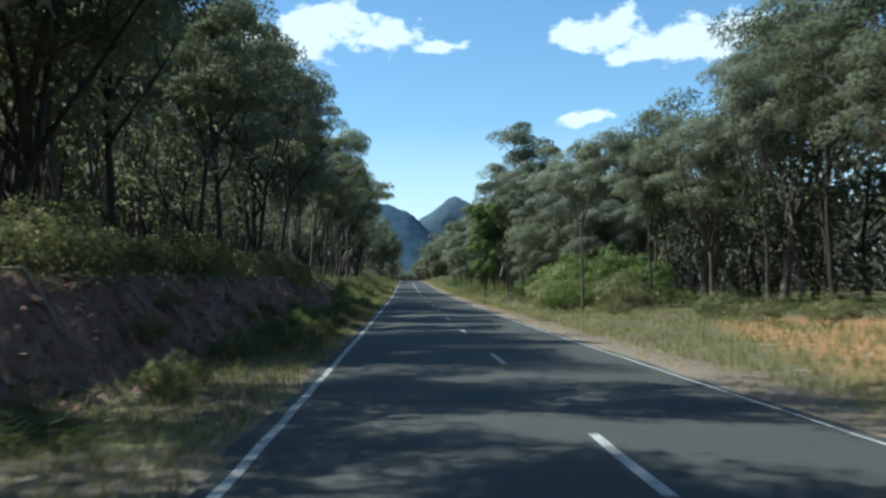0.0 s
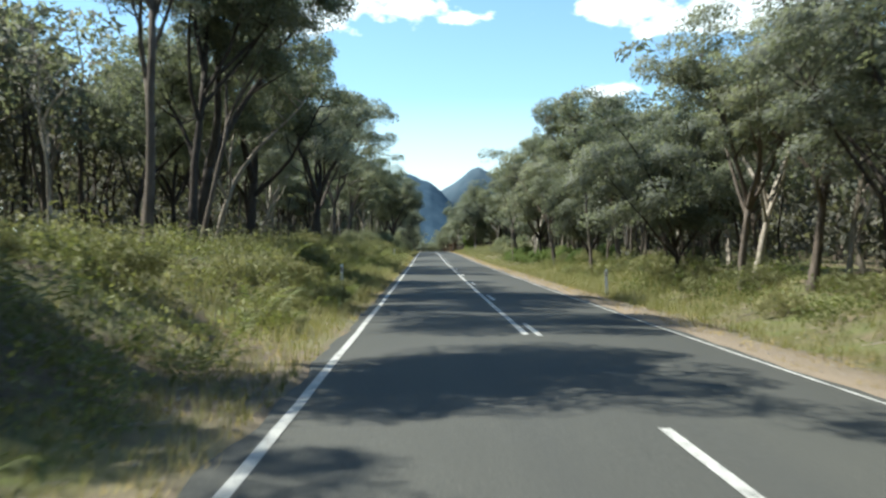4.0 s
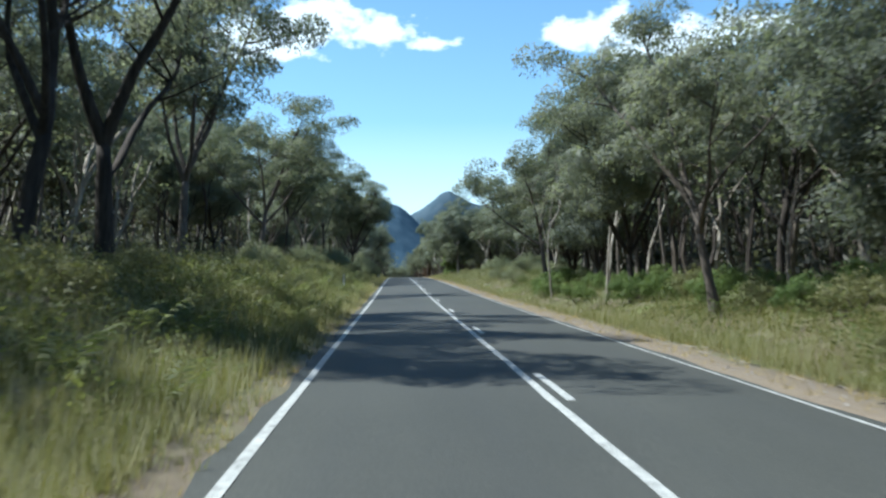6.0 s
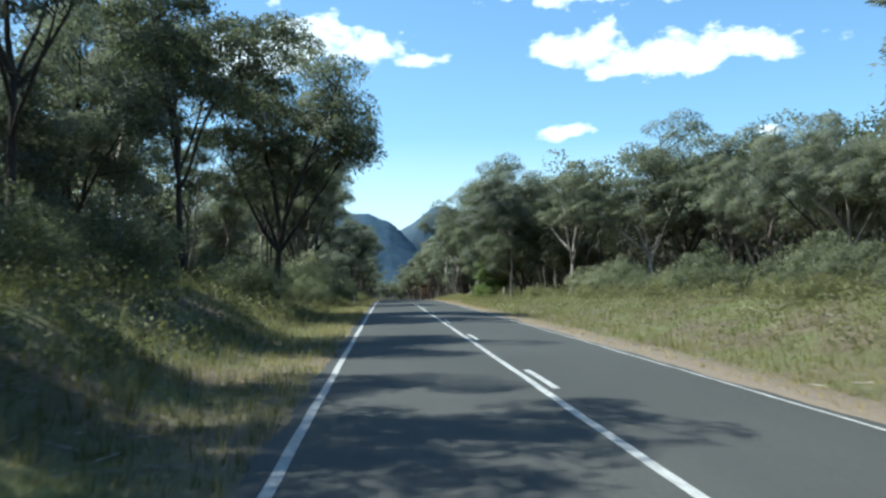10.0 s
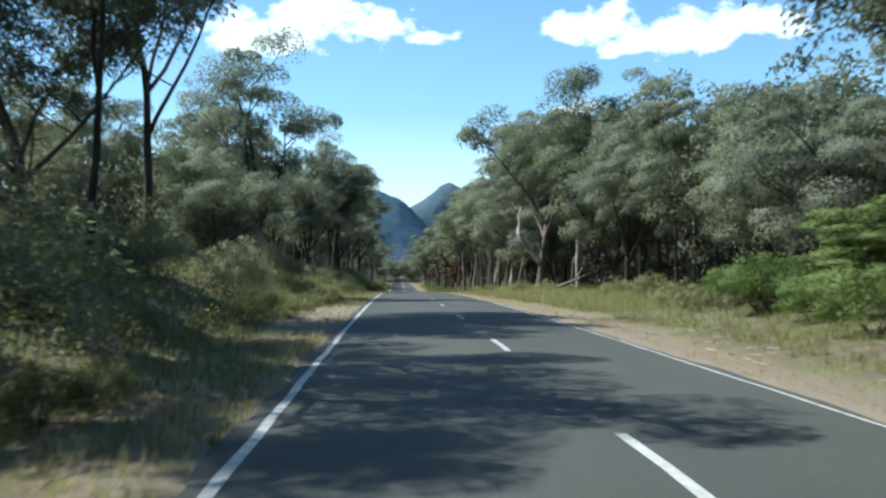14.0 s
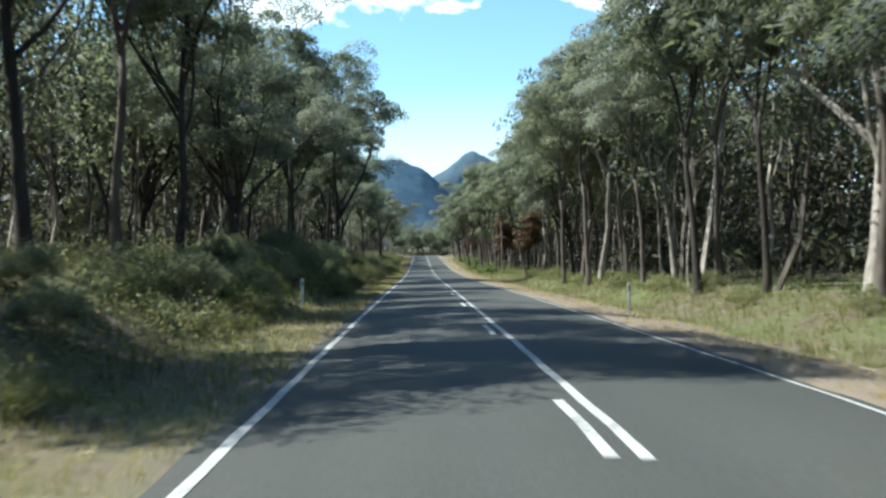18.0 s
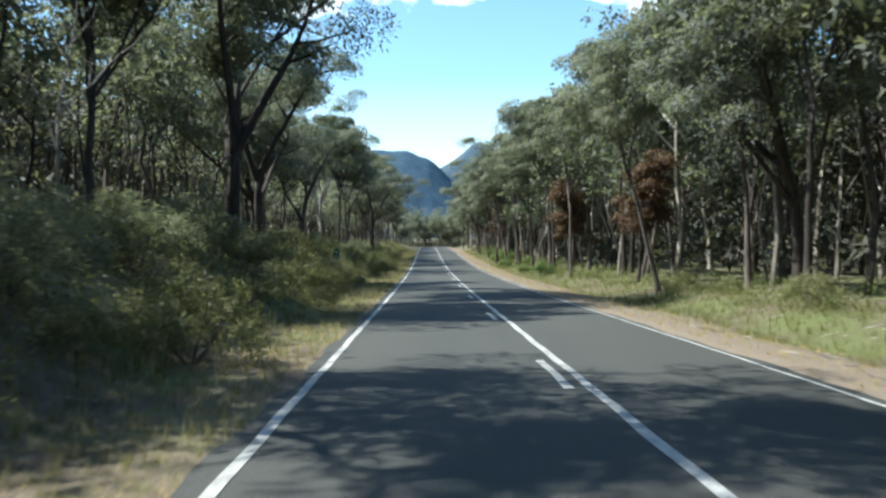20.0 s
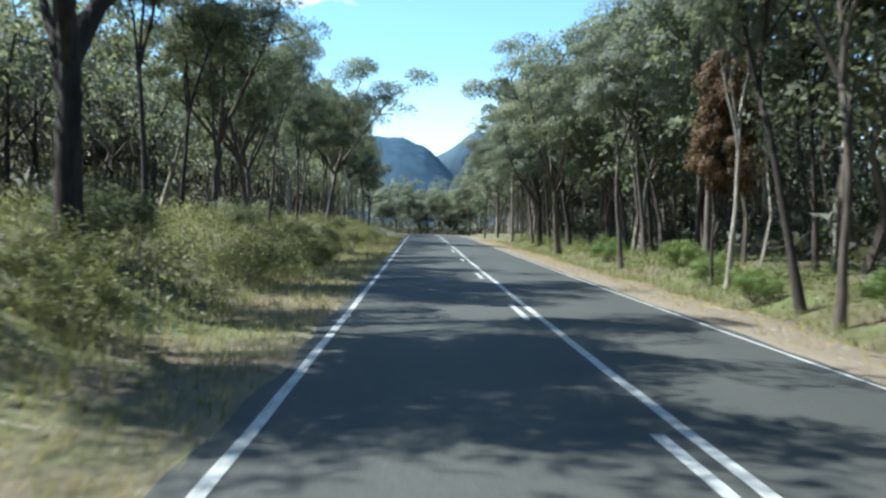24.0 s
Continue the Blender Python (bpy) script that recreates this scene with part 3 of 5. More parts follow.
def bush_model(seed, name, leaf, radius=1.0, height=1.3, clumps=26, count=34, size=(0.16, 0.06), droop=-0.1, stems=7):
    rng = random.Random(seed)
    nrng = np.random.default_rng(seed)
    root = new(name)
    v, f = [], []
    cs, rs = [], []
    for k in range(stems):
        a = 2 * math.pi * k / stems + rng.uniform(-0.4, 0.4)
        stem = wander(rng, (0, 0, -0.1), (math.cos(a) * 0.7, math.sin(a) * 0.7, 1), height * rng.uniform(0.6, 0.95), 3, 0.2)
        tube(stem, [0.03, 0.022, 0.015, 0.006], 4, v, f)
    for k in range(clumps):
        a, r = rng.uniform(0, 6.28), radius * math.sqrt(rng.random())
        top = height * (1 - 0.55 * (r / radius) ** 2) * rng.uniform(0.75, 1.1)
        z = top * rng.uniform(0.25, 1.0) ** 0.6
        cs.append((r * math.cos(a), r * math.sin(a), max(0.12, z)))
        rs.append(radius * rng.uniform(0.2, 0.36))
    part("stem", link_mesh("stem", v, f, BARK_GREY), root)
    q, soft = leaves(nrng, cs, rs, count, size[0], size[1], droop, 0.8)
    part("foliage", quads_mesh("foliage", q, [leaf], None, 3, soft), root)
    return root


def fern_model(seed, leaf, fronds=9, length=0.95):
    """Bracken: arching fronds, each a rib with paired narrow leaflets."""
    rng = random.Random(seed)
    root = new("bracken_fern")
    for k in range(fronds):
        q = []
        a = 2 * math.pi * k / fronds + rng.uniform(-0.4, 0.4)
        out = Vector((math.cos(a), math.sin(a), 0))
        side = Vector((-math.sin(a), math.cos(a), 0))
        ln = length * rng.uniform(0.6, 1.2)
        base = out * rng.uniform(0, 0.35) + side * rng.uniform(-0.3, 0.3)
        last = base
        for s in range(1, 11):
            u = s / 10
            p = base + out * ln * 0.75 * u + Vector((0, 0, ln * (1.25 * u - 0.75 * u * u)))
            w = (0.34 * ln * (1 - u) + 0.04) * (1 if s > 2 else 0.25)
            for sg in (-1, 1):
                tip = p + side * sg * w + out * 0.08 + Vector((0, 0, rng.uniform(-0.08, 0.04)))
                q.append([last, last.lerp(p, 0.5) + side * sg * w * 0.5 - Vector((0, 0, 0.01)), tip, last.lerp(p, 0.7) + side * sg * w * 0.4])
            last = p
        part("frond", quads_mesh("frond", [[tuple(c) for c in b] for b in q], [leaf]), root)
    return root


def stand(model, x, y, scale=1.0, turn=None, lean=0.0, tall=1.0, label="", category="", group="", sink=0.0):
    """A copy of a model on the ground."""
    z = float(ground_z(x, y)) - sink
    ob = copy_thing(model, Matrix.Identity(4))
    ob.matrix_basis = pose(x, y, z, 0, lean, 0) @ pose(0, 0, 0, 0, 0, random.uniform(0, 360) if turn is None else turn) @ Matrix.Diagonal((scale, scale, scale * tall, 1))
    tagged(ob, label, category, group)
    return ob


def discard(model):
    for o in (*model.children_recursive, model):
        bpy.data.objects.remove(o)

# ------------------------------------------------------------------ the models, each built once
SLIM = [gum_model(11 + k, 14.0, 0.4, 3, 0.42, 0.9, 0.12, 0.04, 0.1, bark=BARK_GREY if k % 2 else BARK_DARK, leaf=LEAF_GREY if k == 3 else LEAF_GUM, boughs=7, low=0.2) for k in range(4)]
BROAD = [gum_model(31 + k, 13.0, 0.3, 5, 0.72, 1.05, 0.2, 0.06, 0.1, clump=1.1, bark=(BARK_GREY, BARK_DARK, BARK_PALE)[k % 3], leaf=(LEAF_GUM, LEAF_GREY, LEAF_GUM)[k % 3], low=0.3) for k in range(4)]
DENSE = [gum_model(41 + k, 13.0, 0.22, 6, 0.6, 1.0, 0.2, 0.03, 0.09, 220, 1.3, BARK_DARK, (LEAF_GUM, LEAF_GREY)[k % 2], low=0.22, boughs=7) for k in range(2)]
BUSHY = [gum_model(51 + k, 8.0, 0.16, 6, 0.7, 1.35, 0.11, 0.03, 0.12, 200, 1.0, BARK_DARK, (LEAF_GREY, LEAF_GUM)[k % 2], (0.125, 0.066), low=0.08, boughs=7) for k in range(3)]
PALE = [gum_model(71 + k, 14.0, 0.42, 4, 0.55, 0.85, 0.15, 0.08, 0.12, 170, 0.95, BARK_PALE, LEAF_GREY) for k in range(2)]
GREEN = [gum_model(81 + k, 9.0, 0.14, 5, 0.42, 0.95, 0.09, 0.0, 0.08, 160, 0.85, BARK_GREY, LEAF_GREEN, low=0.06, boughs=8) for k in range(2)]
FORKED = [gum_model(86 + k, 13.0, 0.26, 3, 0.62, 0.95, 0.28, 0.04, 0.09, 170, 1.05, BARK_DARK, LEAF_GREY, low=0.4, boughs=7) for k in range(2)]
SHADE = [gum_model(61 + k, 15.0, 0.4, 6, 0.62, 0.95, 0.155, 0.03, 0.1, 160, 1.2, BARK_DARK, (LEAF_GREY, LEAF_GUM)[k % 2], (0.17, 0.1), low=0.28, boughs=6) for k in range(2)]
DEAD = [gum_model(91 + k, 10.0, 0.45, 3, 0.6, 0.8, 0.09, 0.1, 0.14, bark=BARK_PALE, bare=True) for k in range(2)]
BROWN = [gum_model(96 + k, 7.0, 0.3, 4, 0.35, 0.9, 0.1, 0.03, 0.1, 110, 0.7, BARK_DARK, LEAF_BROWN, low=0.1) for k in range(2)]
HEATH = [bush_model(101 + k, "heath_shrub", LEAF_HEATH, 1.1, 1.25, 38, 130, (0.082, 0.037)) for k in range(3)]
LUSH = [bush_model(111 + k, "wattle_bush", LEAF_GREEN, 1.2, 1.6, 44, 170, (0.09, 0.04)) for k in range(2)]
MALLEE = [bush_model(116 + k, "mallee_shrub", LEAF_MALLEE, 1.7, 2.4, 60, 200, (0.1, 0.045)) for k in range(3)]
FERN = [fern_model(121 + k, LEAF_FERN) for k in range(3)]
MODELS = SLIM + BROAD + DENSE + BUSHY + PALE + GREEN + FORKED + SHADE + DEAD + BROWN + HEATH + LUSH + MALLEE + FERN

# how near the first trees stand to the middle of the road, and how tall they grow, along each side
LEFT_AT = [-40, 0, 50, 108, 130, 165, 196, 206, 235, 262, 280, 330, 370, 385, 400, 470, 520, 545, 620]
LEFT_NEAR = [9.0, 9.0, 8.8, 8.3, 9.3, 9.4, 9.6, 9.5, 9.5, 10.5, 10, 9.5, 9.5, 8.5, 8.8, 8.8, 9.0, 9.0, 8.5]
LEFT_TALL = [0.9, 0.88, 0.88, 0.95, 0.88, 0.82, 0.82, 0.8, 0.82, 1.1, 0.85, 0.64, 0.68, 0.9, 0.98, 0.95, 0.9, 0.74, 0.85]
RIGHT_FROM = [-40, 0, 30, 55, 75, 110, 150, 200, 225, 232, 278, 286, 340, 360, 420, 520, 620]
RIGHT_NEAR = [18, 18, 15.5, 11, 8.4, 7.5, 7.6, 8.0, 14.0, 23, 21, 10, 15, 9.2, 7.6, 6.8, 6.8]
RIGHT_TALL = [1.25, 1.25, 1.05, 0.72, 0.74, 0.76, 0.85, 0.9, 0.8, 0.75, 0.85, 0.9, 0.78, 1.12, 1.16, 1.02, 0.95]
PLACED = []


def hero(pool, index, x, y, height, turn=0.0, lean=0.0, wide=1.0, label="tall olive-green eucalypt with rough bark on the forest edge", room=3.0):
    """One tree set by hand; height in metres, lean in degrees towards +x."""
    model = pool[index % len(pool)]
    full = {id(SLIM): 14.0, id(BROAD): 12.0, id(BUSHY): 8.0, id(DENSE): 12.5, id(PALE): 14.0, id(GREEN): 9.0, id(FORKED): 12.5, id(SHADE): 14.0, id(DEAD): 10.0, id(BROWN): 7.0}[id(pool)]
    s = height / full
    PLACED.append((x, y, room))
    z = float(ground_z(x, y))
    ob = copy_thing(model, Matrix.Identity(4))
    ob.matrix_basis = pose(x, y, z, 0, lean, 0) @ pose(0, 0, 0, 0, 0, turn) @ Matrix.Diagonal((s * wide, s * wide, s, 1))
    return tagged(ob, label, "tree", "roadside gum trees")


# stretches of the left side where trees stand forward and shade the road
GROVES = [(-20, 104), (107, 130), (143, 149), (155, 159), (163, 167), (182, 190), (220, 229), (233, 237), (259, 262), (283, 290), (316, 324),
          (341, 352), (385, 398), (405, 416), (447, 457), (471, 474), (496, 508), (514, 660)]


def roadside_trees():
    for side in (-1, 1):
        rng = random.Random(5)
        if side > 0:
            rng.getrandbits(32 * 1833)      # each side has its own run of chance
        y = -14.0
        while y < 640:
            near = np.interp(y, LEFT_AT, LEFT_NEAR) if side < 0 else np.interp(y, RIGHT_FROM, RIGHT_NEAR)
            tall = np.interp(y, LEFT_AT, LEFT_TALL) if side < 0 else np.interp(y, RIGHT_FROM, RIGHT_TALL)
            kind = rng.random()
            lean = rng.uniform(-1, 5)
            if side < 0 and y < 108:
                pool, lean = SLIM if kind < 0.85 else PALE, rng.uniform(2, 7)
            elif side > 0 and 100 < y < 300:
                pool = BROAD if kind < 0.35 else DENSE if kind < 0.55 else BUSHY if kind < 0.75 else SLIM
            elif side > 0 and 362 < y < 438:
                pool = SLIM if kind < 0.45 else BUSHY if kind < 0.62 else BROAD if kind < 0.85 else PALE
            elif side > 0 and y > 365:
                pool = SLIM if kind < 0.7 else PALE if kind < 0.78 else BROAD
            elif side < 0 and (y < 172 or y > 425):
                pool = SLIM if kind < 0.6 else BROAD if kind < 0.85 else PALE
            else:
                pool = SLIM if kind < 0.42 else BROAD if kind < 0.68 else DENSE if kind < 0.8 else BUSHY if kind < 0.92 else PALE
            open_left = side < 0 and y > 108
            x = side * (near + rng.random() ** 1.5 * (2.6 if open_left else 6.0))
            grove = not open_left or any(a <= y <= b for a, b in GROVES)
            if not grove:
                x -= 6.2
            scale = tall * rng.uniform(0.82, 1.12) * (1.35 if pool is BUSHY else 1.0)
            turn, here = rng.uniform(0, 360), y
            y += rng.uniform(2.6, 4.8) if not open_left else rng.uniform(3.6, 5.6) if grove else rng.uniform(5.0, 8.5)
            if any(math.hypot(x - a, (here - b) * 0.8) < r for a, b, r in PLACED):
                continue
            stand(rng.choice(pool), x, here, scale, turn, -side * lean, 1.0,
                  "tall olive-green eucalypt with rough bark on the forest edge", "tree", "roadside gum trees")


def forest_belt(name, side, y0, y1, seed):
    """Woods behind the first row, in one mesh of stems, crowns and undergrowth."""
    rng = np.random.default_rng(seed)
    thin = side < 0 and 60 < y0 < 380
    n = int((y1 - y0) * ((1.9 if y0 < 160 else 1.1) if thin else 2.6 if side < 0 and y0 < 60 else 1.9))
    near_at, near = (LEFT_AT, LEFT_NEAR) if side < 0 else (RIGHT_FROM, RIGHT_NEAR)
    tall_at, tall = (LEFT_AT, LEFT_TALL) if side < 0 else (RIGHT_FROM, RIGHT_TALL)
    ys = rng.uniform(y0, y1, n)
    xs = side * (np.interp(ys, near_at, near) + (9.5 if thin else 5.5 if side < 0 and y0 > 380 else 3.0) + 24 * rng.random(n) ** 1.2)
    if side == 0:
        xs = rng.uniform(-34, 34, n)
    zs = ground_z(xs, ys)
    hs = np.interp(ys, tall_at, tall) * rng.uniform(9.5, 14.5, n)
    quads, centres, radii, tone = [], [], [], []
    a = np.arange(4) * np.pi / 2
    ring = np.stack([np.cos(a), np.sin(a), 0 * a], -1)
    for x, y, z, h in zip(xs, ys, zs, hs):
        lean = rng.normal(0, 0.1, 2)
        r = rng.uniform(0.05, 0.16)
        dark = int(rng.choice([0, 1, 3], p=[0.38, 0.42, 0.2]))
        foot = np.array([x, y, z - 0.2])
        rings = []
        for k in range(6):
            u = k / 5
            c = foot + np.array([lean[0] * h * u + rng.normal(0, 0.16), lean[1] * h * u + rng.normal(0, 0.16), h * 0.9 * u])
            rings.append(c + ring * r * (1.15 - u))
        for k in range(5):
            for j in range(4):
                tone.append(dark)
                quads.append([rings[k][j], rings[k][(j + 1) % 4], rings[k + 1][(j + 1) % 4], rings[k + 1][j]])
        for _ in range(2):
            u = rng.uniform(0.3, 0.65)
            root = foot + np.array([lean[0] * h * u, lean[1] * h * u, h * 0.9 * u])
            aim = np.array([rng.normal(0, 0.6), rng.normal(0, 0.6), 1.0])
            mid = root + aim * h * 0.14
            tip = mid + (aim * 0.7 + np.array([rng.normal(0, 0.3), rng.normal(0, 0.3), 0.5])) * h * 0.14
            for p, q, r0, r1 in ((root, mid, 0.6, 0.45), (mid, tip, 0.45, 0.15)):
                for j in range(4):
                    k2 = (j + 1) % 4
                    tone.append(dark)
                    quads.append([p + ring[j] * r * r0, p + ring[k2] * r * r0, q + ring[k2] * r * r1, q + ring[j] * r * r1])
        for _ in range(20 if side > 0 and y0 > 280 else 14):
            u = rng.uniform(0.45, 1.0)
            w = h * 0.15 * (1.2 - abs(u - 0.7))
            centres.append(foot + np.array([lean[0] * h * u, lean[1] * h * u, h * u]) + rng.normal(0, 1, 3) * np.array([w, w, 0.5]))
            radii.append(rng.uniform(0.9, 1.5))
    crowns = len(centres)
    m = int((y1 - y0) * (3.4 if thin else 10.0 if side > 0 else 7.0))
    uy = rng.uniform(y0, y1, m)
    ux = side * (np.interp(uy, near_at, near) + 4.0 + 30 * rng.random(m) ** 0.5)
    if side == 0:
        ux = rng.uniform(-34, 34, m)
    deep = np.clip((np.abs(ux) - 14) / 18, 0, 1)
    uz = ground_z(ux, uy) + 0.4 + rng.random(m) * (1.0 + (2.5 if thin else 5.0) * deep)
    centres += list(np.stack([ux, uy, uz], -1))
    radii += list(rng.uniform(0.9, 1.5, m) + deep * 0.7)
    centres, radii = np.array(centres), np.array(radii)
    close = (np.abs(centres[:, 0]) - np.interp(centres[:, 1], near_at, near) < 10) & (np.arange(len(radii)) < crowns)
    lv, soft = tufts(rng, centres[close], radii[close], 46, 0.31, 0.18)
    # deeper crowns and undergrowth get the leaf with shade in its colour
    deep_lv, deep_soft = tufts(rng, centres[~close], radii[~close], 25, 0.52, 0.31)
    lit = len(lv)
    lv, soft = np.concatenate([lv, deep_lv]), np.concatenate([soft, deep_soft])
    # the closed depth of the woods, also in the darkened leaf
    b = int((y1 - y0) * 2.2)
    by = rng.uniform(y0, y1, b)
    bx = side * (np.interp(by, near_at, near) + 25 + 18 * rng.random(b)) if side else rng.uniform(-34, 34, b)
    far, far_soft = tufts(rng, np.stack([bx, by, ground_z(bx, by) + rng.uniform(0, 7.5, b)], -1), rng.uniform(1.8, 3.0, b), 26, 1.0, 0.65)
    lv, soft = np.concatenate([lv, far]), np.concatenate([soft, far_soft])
    stemq = np.array(quads)
    stems = np.concatenate([stemq[:, [0, 1, 2]], stemq[:, [0, 2, 3]]])
    tri = np.concatenate([stems, lv])
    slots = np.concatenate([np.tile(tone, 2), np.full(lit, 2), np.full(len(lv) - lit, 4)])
    ob = new(name, quads_mesh(name, tri, [BARK_GREY, BARK_DARK, LEAF_GUM, BARK_PALE, LEAF_SHADED], slots, 3, np.concatenate([face_normals(stems), soft])))
    tagged(ob, "dense eucalypt woods of thin grey stems and olive crowns", "woods", kind="stuff")


def put(pool, x, y, scale, label, category, group, tall=1.0):
    return stand(random.choice(pool), x, y, scale, None, 0, tall, label, category, group)


HEATH_TAGS = ("dull olive heath shrub on the road verge", "shrub", "heath shrubs")
LUSH_TAGS = ("fresh green bushy wattle at the forest edge", "shrub", "wattle bushes")
FERN_TAGS = ("bright green bracken fern on the bank", "fern", "bracken ferns")
MALLEE_TAGS = ("large grey-green mallee shrub with dense small leaves", "shrub", "mallee shrubs")


def scrub():
    """Shrubs and bracken on the verges and banks, stretch by stretch."""
    rng = random.Random(9)

    def sow(pool, tags, n, y0, y1, x0, x1, s0, s1):
        for k in range(n):
            x, y, size = rng.uniform(x0, x1), y0 + (y1 - y0) * (k + rng.random()) / n, rng.uniform(s0, s1)
            if 464 < y < 471 and -7.4 < x < 0:
                size *= 0.4
            put(pool, x, y, size, *tags)

    # left: cutting, fern bank, tall shrubs, heath
    sow(HEATH, HEATH_TAGS, 26, 2, 60, -9.5, -8.0, 0.7, 1.3)
    sow(HEATH, HEATH_TAGS, 22, 4, 66, -7.4, -5.0, 0.3, 0.75)
    sow(FERN, FERN_TAGS, 12, 6, 60, -6.6, -4.6, 0.5, 0.9)
    sow(LUSH, LUSH_TAGS, 10, 30, 95, -6.6, -4.9, 0.35, 0.7)
    sow(HEATH, HEATH_TAGS, 30, 20, 78, -5.6, -4.2, 0.25, 0.6)
    sow(FERN, FERN_TAGS, 46, 70, 160, -7.6, -4.4, 0.7, 1.2)
    sow(HEATH, HEATH_TAGS, 36, 80, 215, -9.5, -5.8, 0.4, 0.8)
    sow(FERN, FERN_TAGS, 40, 150, 215, -7.0, -4.3, 0.7, 1.2)
    sow(MALLEE, MALLEE_TAGS, 6, 172, 235, -10.5, -8.2, 0.5, 0.8)
    sow(MALLEE, MALLEE_TAGS, 17, 214, 300, -10.5, -7.0, 0.55, 0.95)
    sow(MALLEE, MALLEE_TAGS, 22, 292, 385, -11.0, -7.3, 0.5, 0.95)
    put(HEATH, -5.7, 195.4, 0.75, *HEATH_TAGS)
    put(HEATH, -6.5, 197.2, 0.9, *HEATH_TAGS)
    put(MALLEE, -7.4, 283.5, 1.25, *MALLEE_TAGS)
    put(MALLEE, -6.5, 281.0, 1.25, *MALLEE_TAGS)
    put(MALLEE, -8.4, 279.0, 1.5, *MALLEE_TAGS)
    put(MALLEE, -7.2, 299.5, 1.2, *MALLEE_TAGS)
    sow(HEATH, HEATH_TAGS, 24, 290, 420, -7.2, -5.4, 0.4, 0.8)
    sow(MALLEE, MALLEE_TAGS, 12, 380, 425, -8.5, -6.2, 0.35, 0.6)
    sow(LUSH, LUSH_TAGS, 4, 388, 412, -7.5, -5.6, 0.45, 0.65)
    sow(MALLEE, MALLEE_TAGS, 10, 395, 450, -9.5, -6.5, 0.5, 0.8)
    sow(HEATH, HEATH_TAGS, 36, 410, 500, -9.0, -5.0, 0.5, 1.1)
    sow(MALLEE, MALLEE_TAGS, 9, 474, 560, -10.0, -6.6, 0.4, 0.65)
    sow(HEATH, HEATH_TAGS, 20, 500, 600, -8.5, -5.5, 0.5, 1.0)
    # right: bushes before the trees
    sow(HEATH, HEATH_TAGS, 10, 46, 70, 7.2, 10.8, 1.2, 1.8)
    sow(LUSH, LUSH_TAGS, 5, 48, 74, 6.8, 9.5, 0.8, 1.2)
    for x, y, size in ((9.4, 59.0, 1.9), (10.8, 62.5, 2.3), (9.2, 65.5, 1.8), (11.8, 56.5, 2.1)):
        put(LUSH, x, y, size, *LUSH_TAGS)
    sow(HEATH, HEATH_TAGS, 20, 20, 110, 7.5, 12.0, 0.5, 0.9)
    sow(HEATH, HEATH_TAGS, 20, 105, 165, 7.0, 10.0, 0.5, 0.9)
    sow(LUSH, LUSH_TAGS, 16, 150, 190, 6.9, 11.0, 0.6, 0.9)
    sow(MALLEE, MALLEE_TAGS, 10, 188, 225, 8.0, 13.0, 0.4, 0.7)
    sow(MALLEE, MALLEE_TAGS, 22, 222, 286, 11.0, 20.0, 0.6, 1.1)
    sow(HEATH, HEATH_TAGS, 20, 222, 290, 9.0, 14.0, 0.5, 0.9)
    sow(HEATH, HEATH_TAGS, 10, 300, 345, 7.6, 11.5, 0.5, 0.9)
    sow(LUSH, LUSH_TAGS, 5, 303, 322, 7.8, 10.5, 0.8, 1.2)
    sow(HEATH, HEATH_TAGS, 22, 335, 460, 7.5, 11.0, 0.4, 0.8)
    sow(LUSH, LUSH_TAGS, 12, 480, 560, 6.4, 9.0, 0.4, 0.8)
    # left: green clumps close to the seal before the fern bank
    sow(FERN, FERN_TAGS, 14, 103, 126, -5.6, -4.0, 0.5, 0.85)
    sow(HEATH, HEATH_TAGS, 9, 104, 126, -6.6, -4.6, 0.4, 0.7)


def undergrowth(name, label, side, y0, y1, seed, x_of, mat, low, high, n_per_m):
    """Tangled low heath, in one mesh of leaf clumps."""
    rng = np.random.default_rng(seed)
    n = int((y1 - y0) * n_per_m)
    y = rng.uniform(y0, y1, n)
    x = side * x_of(y, rng.random(n))
    h = rng.uniform(low, high, n) * (0.5 + 0.9 * np.abs(np.sin(y * 0.37 + x) * np.sin(y * 0.11 - 2 * x)))
    c = np.stack([x, y, ground_z(x, y) + h * 0.45], -1)
    keep = ~((y > 465) & (y < 470.6) & (x > -6.6) & (x < 0))
    c, h = c[keep], h[keep]
    q, soft = leaves(rng, c, 0.22 + h * 0.55, 60, 0.095, 0.046, -0.2, 0.85)
    tagged(new(name, quads_mesh(name, q, [mat], None, 3, soft)), label, "undergrowth", kind="stuff")


